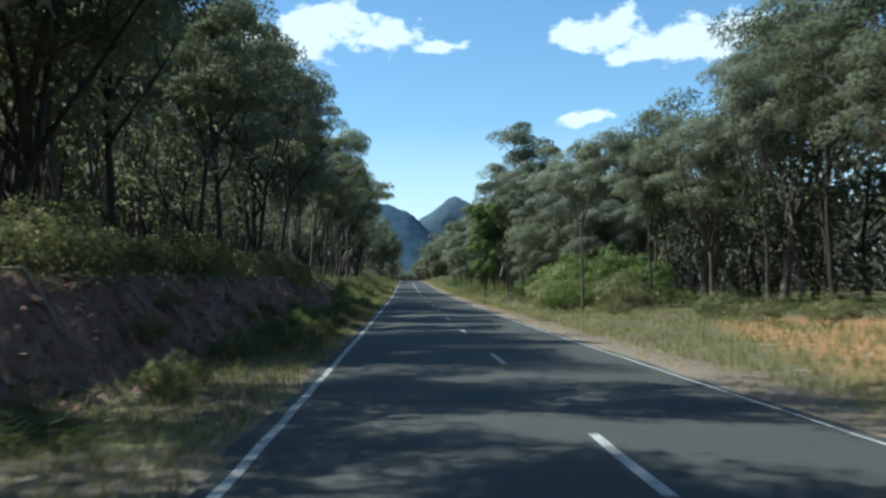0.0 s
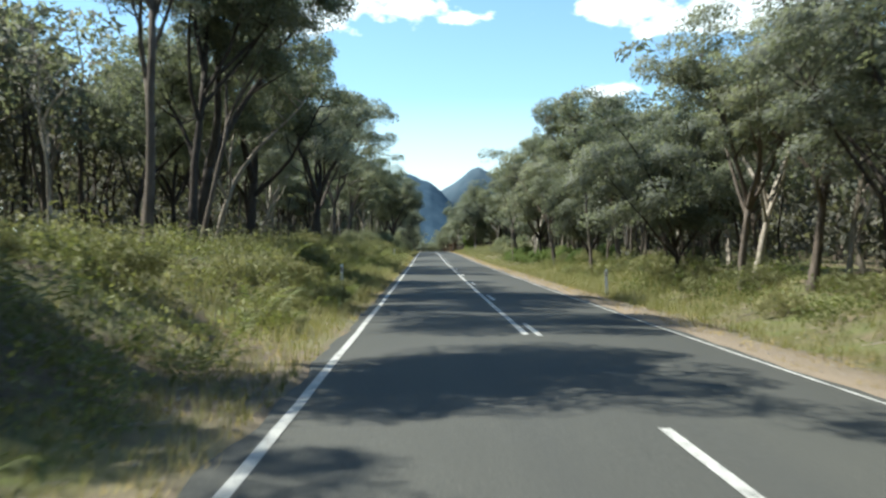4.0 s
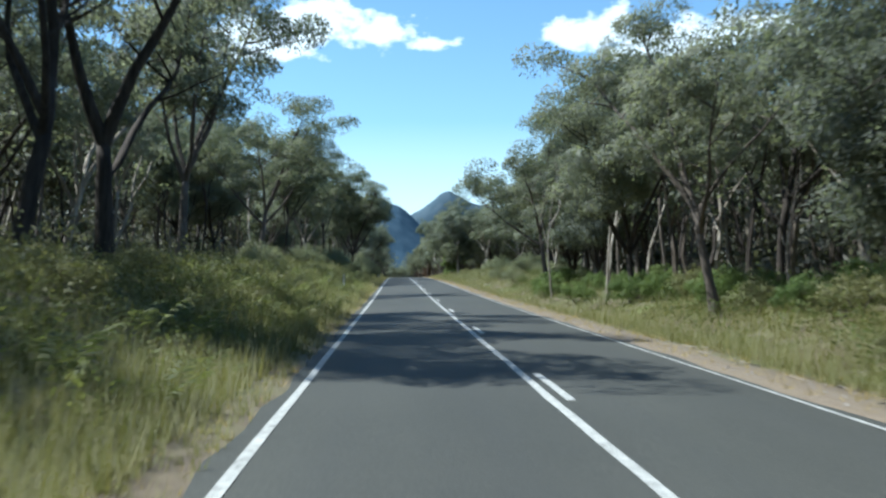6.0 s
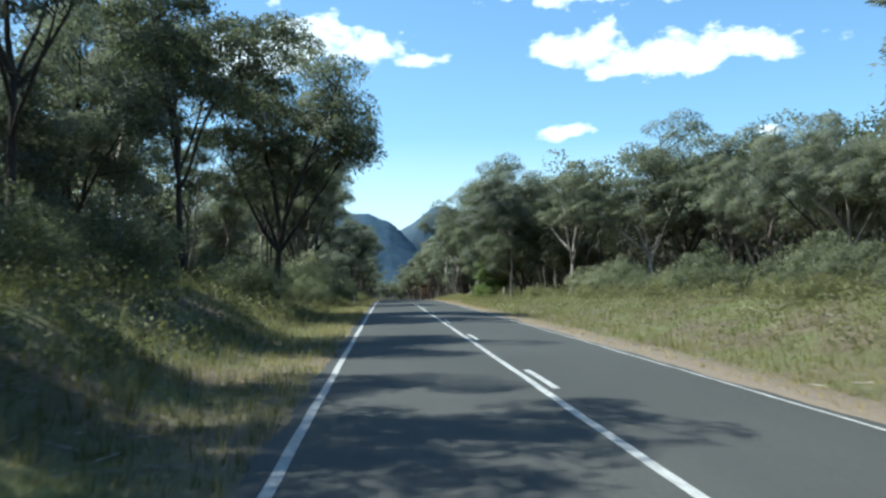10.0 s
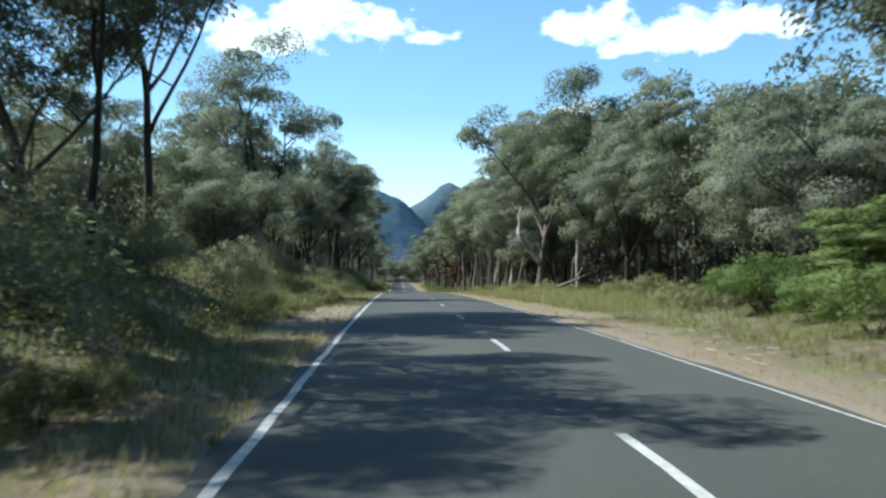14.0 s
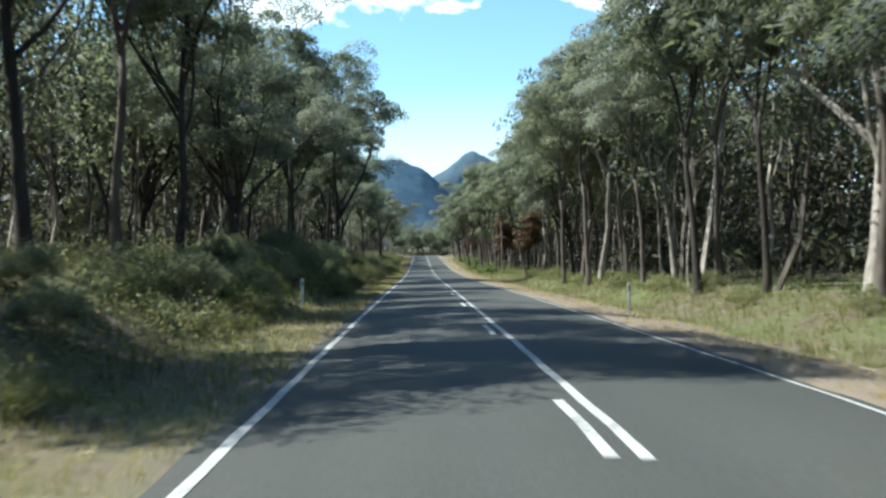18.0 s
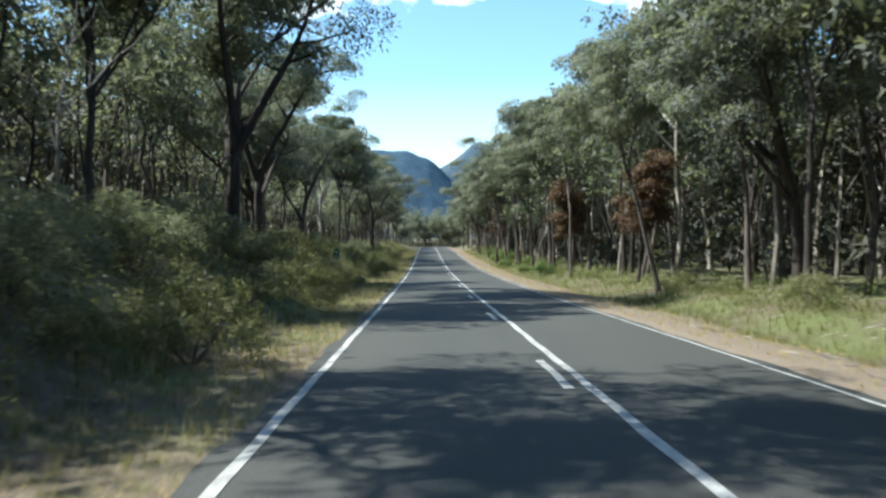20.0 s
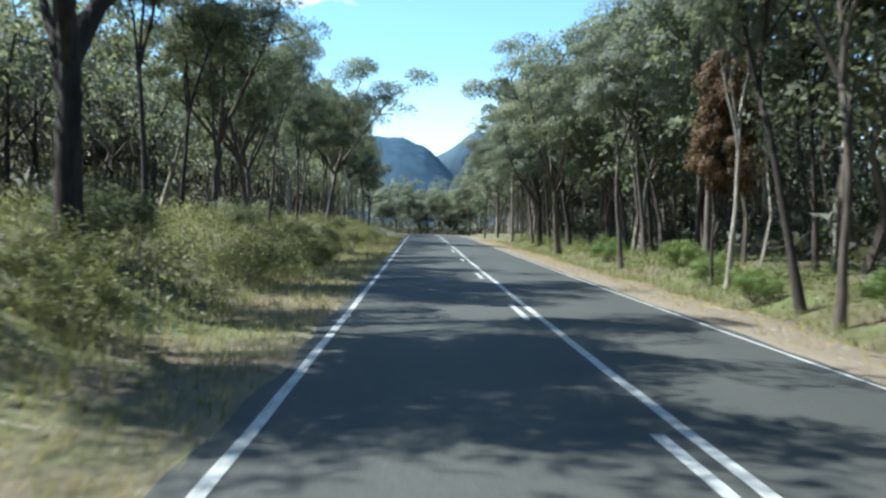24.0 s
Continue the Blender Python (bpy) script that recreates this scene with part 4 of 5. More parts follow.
def grass_belt(name, label, side, y0, y1, seed, density, x_of, mat, height, width=0.012):
    rng = np.random.default_rng(seed)
    n = int((y1 - y0) * density)
    y = rng.uniform(y0, y1, n)
    x = side * x_of(y, rng.random(n))
    bare = (y > 313) & (y < 334) & (x < 0) & (x > -5.3) & (rng.random(n) < 0.85)
    x, y = x[~bare], y[~bare]
    n = len(x)
    z = ground_z(x, y)
    per = 5
    i = np.repeat(np.arange(n), per)
    a = rng.uniform(0, 6.28, n * per)
    r = rng.random(n * per) * 0.09
    b = np.stack([x[i] + r * np.cos(a), y[i] + r * np.sin(a), z[i] - 0.02], -1)
    h = height * rng.uniform(0.45, 1.2, n * per) * np.repeat(rng.uniform(0.6, 1.2, n), per)
    out = np.stack([np.cos(a), np.sin(a), 0 * a], -1)
    sd = np.stack([-np.sin(a), np.cos(a), 0 * a], -1) * width * 1.12
    bendy = rng.uniform(0.15, 0.6, n * per)[:, None]
    tip = b + out * h[:, None] * bendy + np.array([0, 0, 1]) * h[:, None]
    q, soft = rounded(np.stack([b - sd, b + sd, tip], 1), np.tile([0.0, 0.0, 1.0], (n * per, 1)), 0.55)
    tagged(new(name, quads_mesh(name, q, [mat], None, 3, soft)), label, "grass", kind="stuff")


def mountain(name, label, mat, seed, y0, depth, profile, base=-40, relief=0.1):
    """A range with a ridge line and spurs; profile gives (x, ridge height)."""
    px, ph = zip(*profile)
    xs = np.arange(px[0], px[-1], 14.0)
    rows = 26
    verts = []
    for j in range(rows):
        v = j / (rows - 1)
        for x in xs:
            h = np.interp(x, px, ph)
            rise = math.sin(min(v * 1.35, 1.0) * math.pi / 2) ** 0.85 if v < 0.74 else 1.0 - (v - 0.74) * 2.2
            spur = noise.fractal(Vector((x * 0.006, v * 3.0, seed)), 0.8, 2.2, 6) * relief * h * math.sin(v * math.pi) ** 0.7
            crest = noise.fractal(Vector((x * 0.03, 0, seed)), 0.9, 2.1, 4) * 50.0 * relief
            verts.append((x, y0 + (v - 0.74) * depth + spur * 1.5, base + (h - base) * max(rise, 0.0) + (spur * (1 - abs(v - 0.74)) if v < 0.7 else 0) + crest * v))
    w = len(xs)
    faces = [(j * w + i, j * w + i + 1, (j + 1) * w + i + 1, (j + 1) * w + i) for j in range(rows - 1) for i in range(w - 1)]
    tagged(new(name, link_mesh(name, verts, faces, mat, True)), label, "mountain", kind="structure")


# both ranges carry the blue of haze in their base colour
mountain("backdrop_near_range", "wooded mountain range beyond the forest, coloured dark blue for distance haze", MOUNTAIN_NEAR, 3.0, 4640, 900,
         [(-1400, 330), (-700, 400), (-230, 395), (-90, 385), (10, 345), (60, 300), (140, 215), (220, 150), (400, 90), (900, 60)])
mountain("backdrop_far_peak", "rocky peak behind the wooded range, coloured pale blue for distance haze", MOUNTAIN_FAR, 7.0, 4880, 300,
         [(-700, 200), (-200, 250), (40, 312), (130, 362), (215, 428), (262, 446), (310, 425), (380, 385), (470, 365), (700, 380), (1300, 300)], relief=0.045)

# trees that stand out along the drive
hero(GREEN, 0, 5.4, 83, 10.0, 130, 0, 0.62, "slender bright green young gum beside the sandy shoulder")
hero(PALE, 0, 12.5, 66, 10.5, 40)
hero(SHADE, 0, -11.2, 31, 14.5, 40, 3)
hero(DENSE, 0, -11.2, 24, 13.5, 0, 3)
hero(BROAD, 2, -9.0, 16.5, 13, 200, 4)
hero(SLIM, 2, -9.6, 37, 12, 200, 3)
hero(SHADE, 1, -10.4, 46, 14.5, 140, 3)
hero(SHADE, 0, -10.2, 54.5, 13, 300, 3)
hero(SLIM, 1, 7.6, 49, 10.5, 30, 0, 0.9)
hero(BROAD, 3, 15.0, 52, 13.5, 30)
hero(BROAD, 0, 17.0, 46, 14.5, 130)
hero(SHADE, 0, -12.0, 65, 14, 30, 4, room=0.5)
hero(SHADE, 1, -12.6, 71, 14.5, 90, 4, room=0.5)
hero(SLIM, 0, 18.5, 44, 16, 30, 0, 1.2)
hero(BROAD, 0, 19, 36, 15, 30)
hero(SLIM, 3, 9.3, 83, 15.5, 0, 0, 1.1)
hero(SLIM, 2, 9.0, 95, 13, 10, -3)
hero(FORKED, 0, -10.3, 131, 12, 30, 12)
hero(FORKED, 1, -10.8, 122.5, 12.5, 100, 10)
hero(SLIM, 1, -9.9, 119.5, 12, 60, 13)
hero(SHADE, 1, -9.6, 117.3, 14.5, 10, 3)
hero(BROAD, 1, -9.2, 146.5, 12.5, 10, 8)
hero(BROAD, 0, -9.2, 160, 11, 200, 4)
hero(FORKED, 1, -9.6, 153.2, 13, 20, 4)
hero(BROAD, 3, -16.0, 146, 12, 80, 0)
hero(DENSE, 1, -17.0, 153, 12, 10, 0)
hero(BROAD, 1, -16.0, 161, 11.5, 140, 0)
hero(DENSE, 0, -16.0, 139, 11.5, 220, 0)
hero(BROAD, 2, -16.5, 170, 11.5, 300, 0)
hero(SHADE, 1, -11.0, 252, 15, 100, 3, 1.0)
hero(SHADE, 0, -12.8, 236, 14, 10, 3, 1.0)
hero(DENSE, 0, -8.2, 261, 15, 0, 4, 0.95, "large rounded gum with dense grey-green crown over heath")
hero(DEAD, 1, 8.0, 171.4, 8.5, 40, 3, 1.2, "pale forked dead gum with bare upright limbs")
hero(PALE, 1, 7.9, 171, 13, 0, 0, 0.5, "pale smooth-barked gum with bare side limbs")
hero(DEAD, 0, 7.0, 181, 9, 0, -8, 0.7, "thin leaning dead gum with bare grey branches")
hero(BROAD, 3, 8.3, 190, 11.5, 60, -12, 1.0)
hero(BROAD, 1, 14.0, 223, 10.4, 0, -5, 1.75, "spreading many-limbed gum standing alone in heath")
hero(DENSE, 0, 22, 284, 14, 0)
hero(DENSE, 1, 24, 262, 10, 50)
hero(DENSE, 1, 10.8, 296, 12, 0, -5)
hero(PALE, 0, 8.6, 291, 12, 70, -3)
hero(BROAD, 2, 9.6, 303, 11.5, 0, -6)
hero(GREEN, 0, 9.6, 312, 3.1, 60, 0, 2.0, "bushy bright green young tree at the forest edge")
hero(BUSHY, 1, 9.8, 292, 9, 0, -3)
hero(BROAD, 0, -8.6, 285, 12, 0, 4)
hero(GREEN, 1, 7.9, 297, 4.4, 0, 0, 1.45, "bushy bright green young tree at the forest edge")
hero(BUSHY, 1, 17, 334, 9.5, 0, 0, 1.1)
hero(BUSHY, 0, 15.5, 322, 8.5, 80, 0, 1.1)
hero(DENSE, 0, 10.8, 307, 14, 30, -3)
BIG = hero(BROAD, 3, 8.7, 358.5, 16.0, 0, 1, 0.92, "tall open-crowned grey gum with a heavy curved limb", 6.0)
_v, _f = [], []
tube([(0.05, 0, 1.75), (-0.25, -0.05, 2.1), (-0.6, -0.1, 2.45), (-0.98, -0.1, 2.8), (-1.2, -0.1, 3.1), (-1.24, 0, 3.45), (-1.14, 0.1, 3.85), (-1.2, 0.35, 4.3), (-1.0, 0.7, 4.8)], [0.19, 0.175, 0.165, 0.155, 0.14, 0.115, 0.085, 0.055, 0.025], 8, _v, _f)
part("limb", link_mesh("limb", _v, _f, BARK_PALE, True), BIG, "pale curved heavy limb")
_v, _f = [], []
tube([(-0.3, 0, -0.1), (0.8, 0.2, 0.35), (2.0, 0.1, 0.8), (3.2, 0.4, 1.3), (4.3, 0.3, 1.9)], [0.13, 0.11, 0.09, 0.07, 0.03], 6, _v, _f)
tube([(2.0, 0.1, 0.8), (2.5, -0.4, 1.5), (2.7, -0.6, 2.2)], [0.06, 0.04, 0.02], 5, _v, _f)
FALLEN = tagged(new("fallen_branch", link_mesh("fallen_branch", _v, _f, BARK_PALE, True)), "pale bare fallen branch lying against undergrowth", "branch")
FALLEN.matrix_basis = pose(9.1, 357.4, float(ground_z(9.1, 357.4)) + 0.12)
hero(BROWN, 0, 8.7, 462, 6.5, 0, 0, 1.0, "dying young gum with brown dead foliage")
hero(BROWN, 1, 8.7, 485, 6.8, 0, 0, 1.0, "dying young gum with brown dead foliage")
hero(BROWN, 0, 7.3, 536, 7.5, 90, 0, 0.6, "dying young gum with brown dead foliage")
_dead = random.Random(77)
for k in range(16):
    side = -1 if k % 3 == 0 else 1
    yy = 100 + k * 28 + _dead.uniform(-9, 9)
    xx = side * ((np.interp(yy, LEFT_AT, LEFT_NEAR) if side < 0 else np.interp(yy, RIGHT_FROM, RIGHT_NEAR)) + _dead.uniform(0.3, 3.0))
    hero(DEAD, k, float(xx), yy, _dead.uniform(5, 9), _dead.uniform(0, 360), _dead.uniform(-14, 14), 0.9, "thin leaning dead gum with bare grey branches", 1.2)
hero(FORKED, 1, -10, 303, 12.5, 0, 5)
hero(SLIM, 0, -10.4, 299, 13, 60, 1, 0.85)
hero(SHADE, 0, -10.4, 322, 16, 20, 3)
hero(SLIM, 3, -16.0, 312, 14, 20, 2, 1.1)
hero(BROAD, 3, -13.0, 318.5, 11, 250, 2)
hero(SLIM, 0, -15.5, 319, 14.5, 200, 2, 1.2)
hero(BROAD, 1, -18.0, 374, 11, 60, 0)
hero(SHADE, 1, -18.5, 386, 11.5, 160, 0)
hero(SLIM, 2, -17.0, 366, 13, 10, 1, 1.2)
hero(BROAD, 0, -18.2, 380, 11.5, 40, 0)
hero(DENSE, 1, -17.5, 371, 10.5, 200, 0)
hero(SLIM, 2, -10.4, 316, 13.5, 90, 3, 1.2)
hero(BROAD, 1, -10.2, 346, 13.5, 40, 5)
hero(BROAD, 0, -11.6, 305.5, 12, 200, 3)
hero(BUSHY, 0, -11.5, 339, 7.4, 0, 2, 1.1)
hero(DENSE, 1, -13.0, 366, 10, 0, 2)
hero(SLIM, 1, -8.9, 395, 13.5, 0, 2, 1.2)
hero(DENSE, 1, -11.6, 471.5, 12, 60, 2)
hero(FORKED, 0, -8.2, 448, 12.5, 150, 2)
hero(FORKED, 1, -9.9, 463, 12, 20, 4)
hero(FORKED, 0, -11.6, 489.5, 11, 250, 2)
hero(SHADE, 0, -10.4, 519, 13, 20, 3)
hero(SHADE, 1, -11.0, 531, 13.5, 20, 3)
hero(SHADE, 1, -11.0, 443, 12.5, 40, 3)
hero(SHADE, 0, -9.4, 455, 16.5, 160, 3)
hero(SHADE, 0, -8.7, 389.5, 13.6, 100, 3)
hero(SHADE, 1, -9.2, 402.5, 13.2, 200, 2)
hero(BROAD, 3, -10.2, 186, 10.8, 70, 2)
hero(SHADE, 0, -19.5, 199, 11.5, 170, 0)
hero(DENSE, 1, -18.5, 203.5, 10.5, 20, 0)
hero(DENSE, 0, -20.5, 209, 11.5, 200, 0)
hero(SHADE, 1, -21.0, 194, 12, 60, 0)
hero(SHADE, 0, -17.5, 214, 14, 70, 2)
hero(SHADE, 1, -12.4, 219, 12, 10, 2)
hero(SLIM, 2, -8.8, 426, 15, 0, 3, 1.15)
hero(SLIM, 1, 7.9, 424, 15, 0, -3, 1.1)
hero(BROAD, 2, -10.8, 224, 10, 90, 3)
hero(BROAD, 0, 9.4, 375, 13, 60, 3, 0.85)
hero(SLIM, 3, 9.6, 394, 15, 60, -2, 1.15)
hero(SLIM, 0, 9.0, 407, 15, 10, -3, 1.15)
hero(SLIM, 1, 8.0, 455, 12, 0, -14)
hero(SLIM, 1, 7.5, 522, 14, 120, -8)
hero(PALE, 0, 7.1, 534, 12, 30, 0, 0.6)
hero(FORKED, 1, -7.8, 523, 12, 80, 3)
hero(BROAD, 3, -8.8, 577, 12, 0, 3)
hero(BROAD, 0, 6.9, 566, 13, 0, -4)
hero(SLIM, 3, 6.4, 525, 12, 0, -2)
hero(SLIM, 0, 6.9, 528, 13, 60, -6)
for k in range(9):
    hero((BUSHY, BROAD, SLIM)[k % 3], k, -9 + k * 2.4, 686 + (k * 7) % 22, 8.5 + (k * 5) % 4, k * 40)
roadside_trees()
for k in range(7):
    for side in (-1, 1):
        forest_belt("forest", side, -30 + k * 105, 75 + k * 105, 200 + k * 2 + side)
forest_belt("forest", 0, 702, 770, 401)
scrub()
undergrowth("undergrowth", "tangled olive heath covering the raised bank", -1, -8, 110, 41, lambda y, u: np.interp(y, BANK_AT, BANK_TOP) - 0.5 + u * 4.5, LEAF_HEATH, 0.4, 0.9, 9)
undergrowth("undergrowth", "tangled green bracken and heath covering the raised bank", -1, 70, 215, 42, lambda y, u: 4.5 + u * 8, LEAF_FERN, 0.25, 0.7, 12)
undergrowth("undergrowth", "tangled olive heath covering the raised bank", -1, 90, 330, 43, lambda y, u: 5.9 + u * 7, LEAF_HEATH, 0.4, 1.0, 12)
undergrowth("undergrowth", "tangled olive heath covering the raised bank", -1, 330, 610, 44, lambda y, u: 5.6 + u * 7, LEAF_HEATH, 0.35, 1.0, 12)
undergrowth("undergrowth", "low green heath under the trees", 1, 20, 230, 45, lambda y, u: np.interp(y, RIGHT_FROM, RIGHT_NEAR) - 1.2 + u * 6, LEAF_FERN, 0.35, 1.0, 7)
undergrowth("undergrowth", "low olive heath on the open slope", 1, 215, 300, 46, lambda y, u: 6.6 + u * 15, LEAF_HEATH, 0.35, 1.1, 14)
undergrowth("undergrowth", "low green heath under the trees", 1, 290, 610, 47, lambda y, u: np.interp(y, RIGHT_FROM, RIGHT_NEAR) + 0.2 + u * 5, LEAF_FERN, 0.2, 0.6, 4)
LEFT_FOOT = lambda y, u: 3.45 + u * 3.4
grass_belt("verge_grass", "green and straw-coloured grass along the left verge", -1, -6, 300, 21, 75, LEFT_FOOT, GRASS, 0.24, 0.007)
grass_belt("verge_grass", "green and straw-coloured grass along the left verge", -1, 300, 600, 22, 60, LEFT_FOOT, GRASS, 0.22, 0.007)
grass_belt("tall_grass", "tall yellow-green grass along the road edge", -1, 126, 212, 29, 60, lambda y, u: 3.85 + u * 1.5, GRASS, 0.5, 0.008)
grass_belt("tall_grass", "tall green grass between the ferns and the road", -1, 102, 127, 32, 60, lambda y, u: 3.75 + u * 3.5, GRASS, 0.42, 0.008)
grass_belt("tall_grass", "tall yellow-green grass on the bank", -1, 124, 215, 27, 80, lambda y, u: 4.0 + u * 5.0, GRASS, 0.55, 0.009)
grass_belt("tall_grass", "tall pale grass among the shrubs", -1, 215, 600, 28, 30, lambda y, u: 5.2 + u * 5.0, GRASS, 0.5, 0.009)
grass_belt("tall_grass", "tall fresh grass before the forest edge", 1, 112, 162, 30, 70, lambda y, u: 4.9 + u * 4.0, GRASS, 0.5, 0.009)
grass_belt("tall_grass", "tall yellow-green grass before the forest edge", 1, 325, 385, 31, 80, lambda y, u: 5.6 + u * 4.0, GRASS, 0.6, 0.009)
grass_belt("verge_grass", "green grass in front of the trees", 1, -6, 300, 23, 80, lambda y, u: 4.6 + u * 6.6, GRASS, 0.3, 0.008)
grass_belt("verge_grass", "green grass in front of the trees", 1, 300, 600, 24, 70, lambda y, u: 5.7 + u * 4.2, GRASS, 0.3, 0.008)
grass_belt("dry_grass", "dry straw grass on the sandy shoulder", 1, -6, 600, 25, 26, lambda y, u: 3.5 + u * 2.8, DRY_GRASS, 0.13, 0.006)
grass_belt("dry_grass", "dry straw grass on the sandy shoulder", -1, -6, 600, 26, 30, lambda y, u: 3.42 + u * 2.2, DRY_GRASS, 0.13, 0.006)


def exposed_roots():
    """Bare roots and sticks hanging down the face of the cutting."""
    rng = random.Random(61)
    for k in range(18):
        y = 6 + k * 3.4 + rng.uniform(-1, 1)
        top = float(np.interp(y, BANK_AT, BANK_TOP))
        foot = float(np.interp(y, BANK_AT, BANK_FOOT))
        pts = []
        slant = rng.uniform(-0.5, 1.4)
        for j in range(6):
            u = j / 5
            x = -(top + 0.1 - (top - foot) * 0.85 * u)
            yy = y + slant * u + rng.uniform(-0.12, 0.12)
            pts.append((x + 0.04, yy, float(ground_z(x, yy)) + 0.03 + rng.uniform(0, 0.05)))
        v, f = [], []
        tube(pts, [0.035, 0.03, 0.026, 0.02, 0.014, 0.006], 5, v, f)
        tagged(new("exposed_root", link_mesh("exposed_root", v, f, BARK_PALE, True)), "bare pale root hanging down the red earth bank", "root", "exposed roots")


exposed_roots()


def clods(name, label, y0, y1, seed, n):
    """Lumps of red earth that lie on the face of the cutting, as squat bipyramids."""
    rng = np.random.default_rng(seed)
    y = rng.uniform(y0, y1, n)
    foot, top = np.interp(y, BANK_AT, BANK_FOOT), np.interp(y, BANK_AT, BANK_TOP)
    x = -(foot - 0.5 + (top - foot + 0.3) * rng.random(n))
    c = np.stack([x, y, ground_z(x, y)], -1)
    r = (0.025 + 0.12 * rng.random(n) ** 3)[:, None]
    a = rng.uniform(0, 6.28, n)
    ring = [c + r * rng.uniform(0.6, 1.3, (n, 1)) * np.stack([np.cos(a + k * 1.57), np.sin(a + k * 1.57), rng.uniform(-0.2, 0.2, n)], -1) for k in range(4)]
    tip = c + r * np.stack([rng.normal(0, 0.25, n), rng.normal(0, 0.25, n), rng.uniform(0.5, 0.9, n)], -1)
    tri = np.concatenate([np.stack([ring[k], ring[(k + 1) % 4], tip], 1) for k in range(4)])
    tagged(new(name, quads_mesh(name, tri, [EARTH], None, 3)), label, "earth", kind="stuff")


clods("earth_clods", "crumbled lumps of red earth on the cutting", 2, 72, 71, 9000)


def slab(corners, y0, y1, mat, name):
    """A plate with the outline (x, z) between two depths, edges eased."""
    bm = bmesh.new()
    front = [bm.verts.new((x, y0, z)) for x, z in corners]
    back = [bm.verts.new((x, y1, z)) for x, z in corners]
    bm.faces.new(front)
    bm.faces.new(back[::-1])
    n = len(corners)
    for k in range(n):
        bm.faces.new((front[k], back[k], back[(k + 1) % n], front[(k + 1) % n]))
    bmesh.ops.recalc_face_normals(bm, faces=bm.faces)
    bmesh.ops.bevel(bm, geom=bm.edges[:], offset=0.004, segments=1, affect="EDGES")
    me = bpy.data.meshes.new(name)
    bm.to_mesh(me)
    bm.free()
    me.materials.append(mat)
    return me


def guide_post(x, y, turn=0.0):
    root = new("guide_post")
    body = slab([(-0.052, -0.15), (0.052, -0.15), (0.052, 0.97), (0.035, 1.02), (-0.035, 1.02), (-0.052, 0.97)], -0.012, 0.012, POST_WHITE, "post")
    part("post", body, root)
    part("reflector", slab([(-0.024, 0.72), (0.024, 0.72), (0.024, 0.92), (-0.024, 0.92)], -0.019, -0.013, POST_BLACK, "reflector"), root, "dark rectangular reflector")
    part("reflector", slab([(-0.024, 0.72), (0.024, 0.72), (0.024, 0.92), (-0.024, 0.92)], 0.013, 0.019, POST_RED, "reflector"), root, "red rectangular reflector")
    root.matrix_basis = pose(x, y, float(ground_z(x, y)), 0, random.uniform(-2, 2), turn)
    tagged(root, "white plastic guide post with dark reflector on the verge", "guide post", "guide posts")


for px, py in ((6.5, 73.3), (5.1, 121.6), (-4.9, 120.7), (-5.4, 191.9), (-5.0, 292.8), (-5.6, 405.5), (5.9, 404.7)):
    guide_post(px, py, random.uniform(-6, 6))


def reserve_sign(x, y):
    root = new("reserve_sign")
    part("post", slab([(-0.022, -1.0), (0.022, -1.0), (0.022, 1.55), (-0.022, 1.55)], 0.0, 0.04, STEEL, "post"), root, "thin steel post")
    plate = part("plate", slab([(-0.21, 1.05), (0.21, 1.05), (0.17, 1.5), (0.13, 1.58), (-0.13, 1.58), (-0.17, 1.5)], -0.012, -0.004, SIGN_GREEN, "plate"), root, "dark green tapered sign plate")
    for k, (w, z) in enumerate(((0.09, 1.44), (0.12, 1.36), (0.1, 1.2), (0.14, 1.13))):
        part("text_bar", slab([(-w, z), (w, z), (w, z + 0.03), (-w, z + 0.03)], -0.021, -0.013, POST_WHITE, "text_bar"), plate, "pale line of unreadable lettering")
    root.matrix_basis = pose(x, y, float(ground_z(x, y)) - 0.4, 0, 1, -6)
    tagged(root, "small green tapered sign on a thin post in heath", "sign")


reserve_sign(-6.8, 470.5)


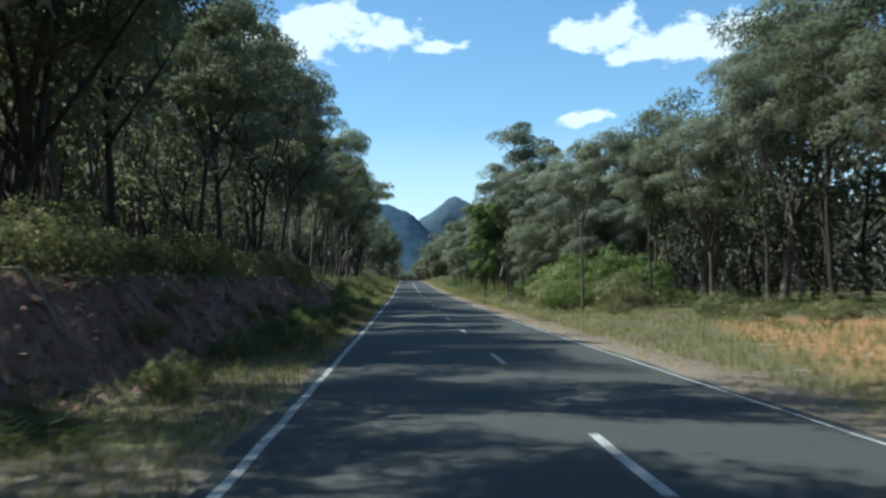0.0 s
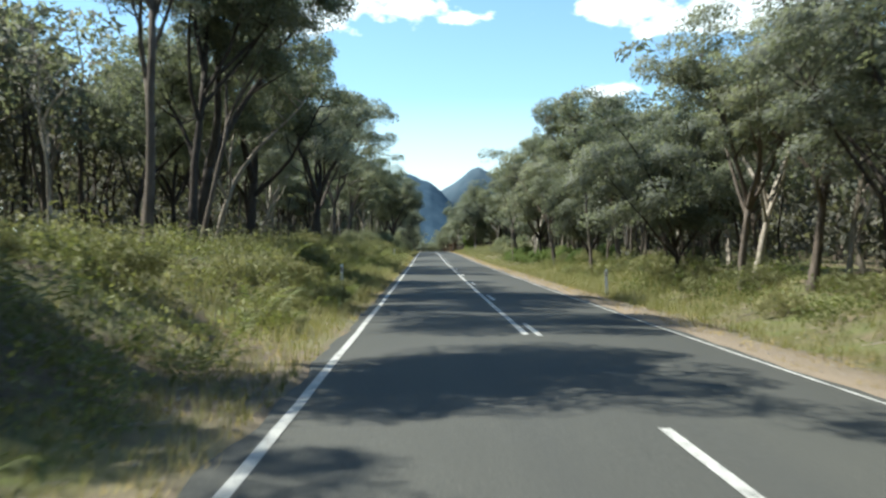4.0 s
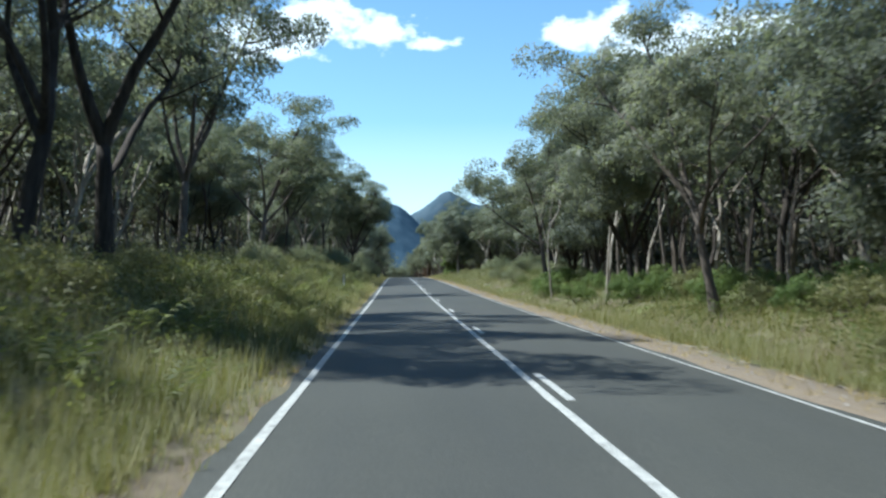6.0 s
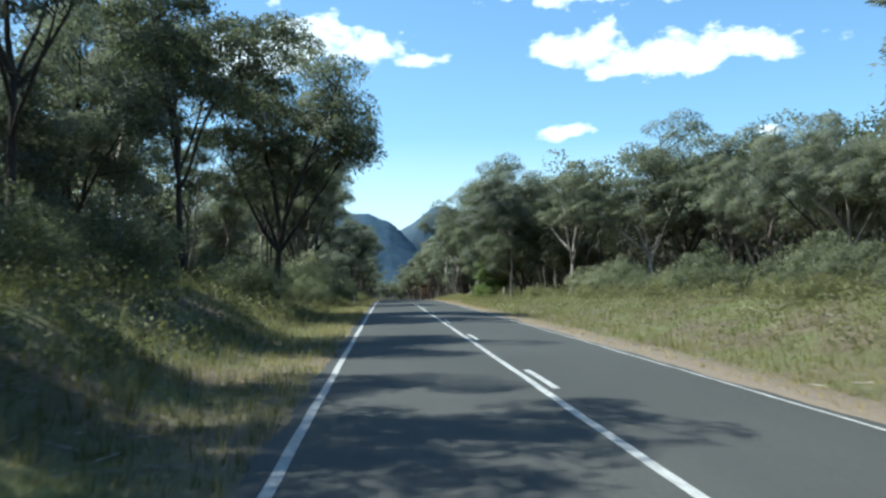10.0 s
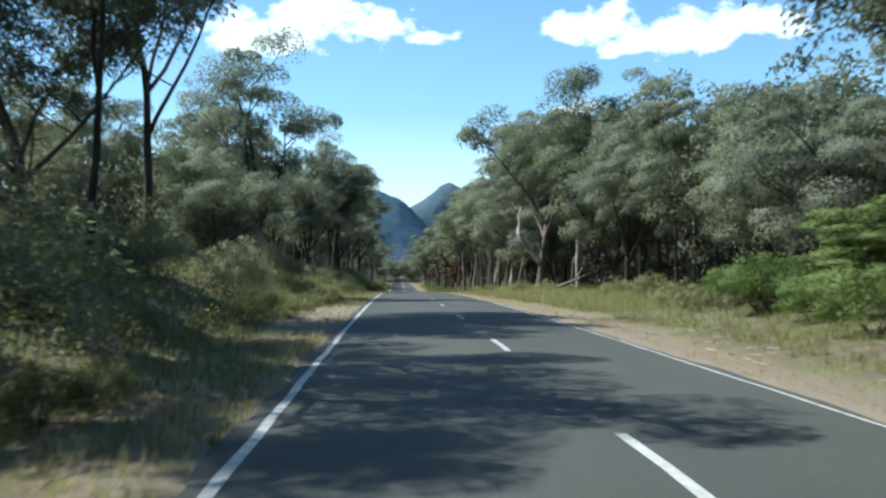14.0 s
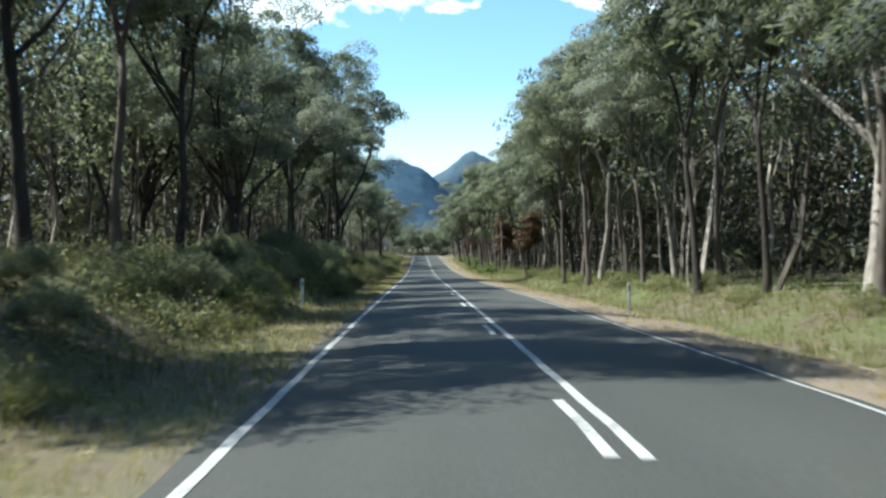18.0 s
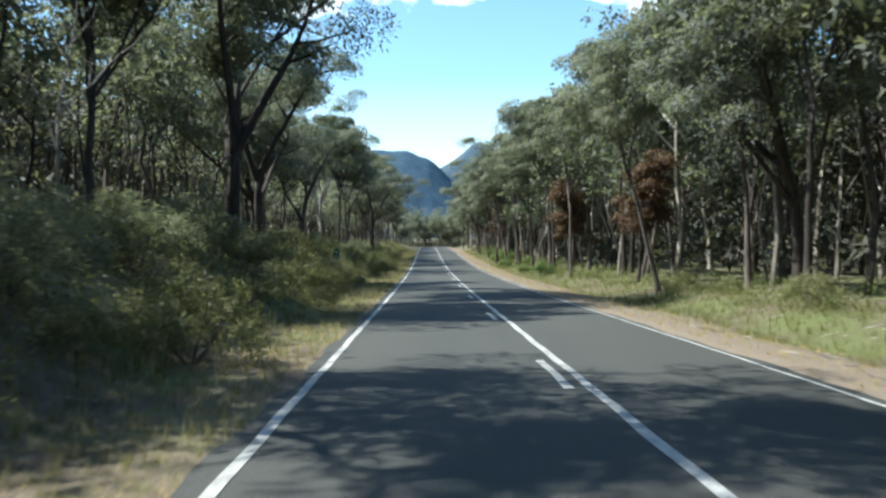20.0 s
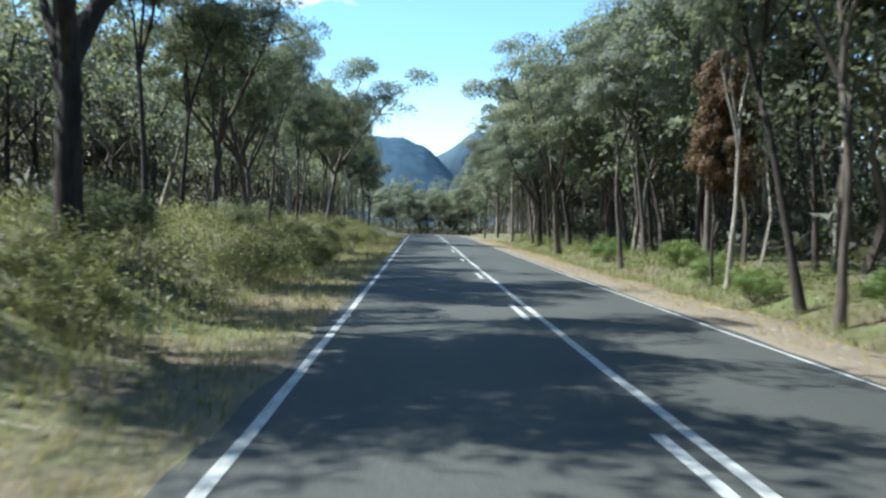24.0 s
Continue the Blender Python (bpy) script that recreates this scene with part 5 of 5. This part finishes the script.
def gravel(name, label, side, y0, y1, seed, n):
    """Loose stones on the shoulder, as small tetrahedra."""
    rng = np.random.default_rng(seed)
    y = rng.uniform(y0, y1, n)
    x = side * (3.62 + 2.0 * rng.random(n) ** 1.6)
    c = np.stack([x, y, ground_z(x, y) + 0.005], -1)
    r = (0.008 + 0.03 * rng.random(n) ** 4)[:, None]
    a = rng.uniform(0, 6.28, n)
    p = [c + r * np.stack([np.cos(a + k * 2.1), np.sin(a + k * 2.1), 0 * a - 0.2], -1) * rng.uniform(0.7, 1.3, (n, 1)) for k in range(3)]
    top = c + r * np.stack([rng.normal(0, 0.3, n), rng.normal(0, 0.3, n), rng.uniform(0.6, 1.1, n)], -1)
    tri = np.concatenate([np.stack([p[0], p[1], top], 1), np.stack([p[1], p[2], top], 1), np.stack([p[2], p[0], top], 1)])
    tagged(new(name, quads_mesh(name, tri, [STONE], None, 3)), label, "gravel", kind="stuff")


gravel("gravel", "loose pale stones along the sealed edge", 1, -4, 560, 51, 12000)
gravel("gravel", "loose pale stones along the sealed edge", -1, -4, 560, 52, 12000)


def litter(name, label, side, y0, y1, seed, n):
    """Dropped twigs and strips of bark, each a thin three-sided stick."""
    rng = np.random.default_rng(seed)
    y = rng.uniform(y0, y1, n)
    x = side * (4.2 + 5.5 * rng.random(n))
    a = rng.uniform(0, 6.28, n)
    ln = 0.1 + 0.45 * rng.random(n) ** 2
    d = np.stack([np.cos(a), np.sin(a)], -1) * ln[:, None]
    e0 = np.stack([x, y, ground_z(x, y) + 0.015], -1)
    x1, y1_ = x + d[:, 0], y + d[:, 1]
    e1 = np.stack([x1, y1_, ground_z(x1, y1_) + 0.03], -1)
    w = np.stack([-np.sin(a), np.cos(a), 0 * a], -1) * 0.012
    up = np.array([0, 0, 0.018])
    q = np.concatenate([np.stack([e0 - w, e0 + up, e1 + up, e1 - w * 0.5], 1), np.stack([e0 + up, e0 + w, e1 + w * 0.5, e1 + up], 1)])
    tagged(new(name, quads_mesh(name, q, [BARK_PALE])), label, "litter", kind="stuff")


litter("bark_litter", "fallen twigs and bark strips on the verge", -1, 0, 540, 53, 5000)
litter("bark_litter", "fallen twigs and bark strips on the verge", 1, 0, 540, 54, 3500)

for model in MODELS:
    discard(model)
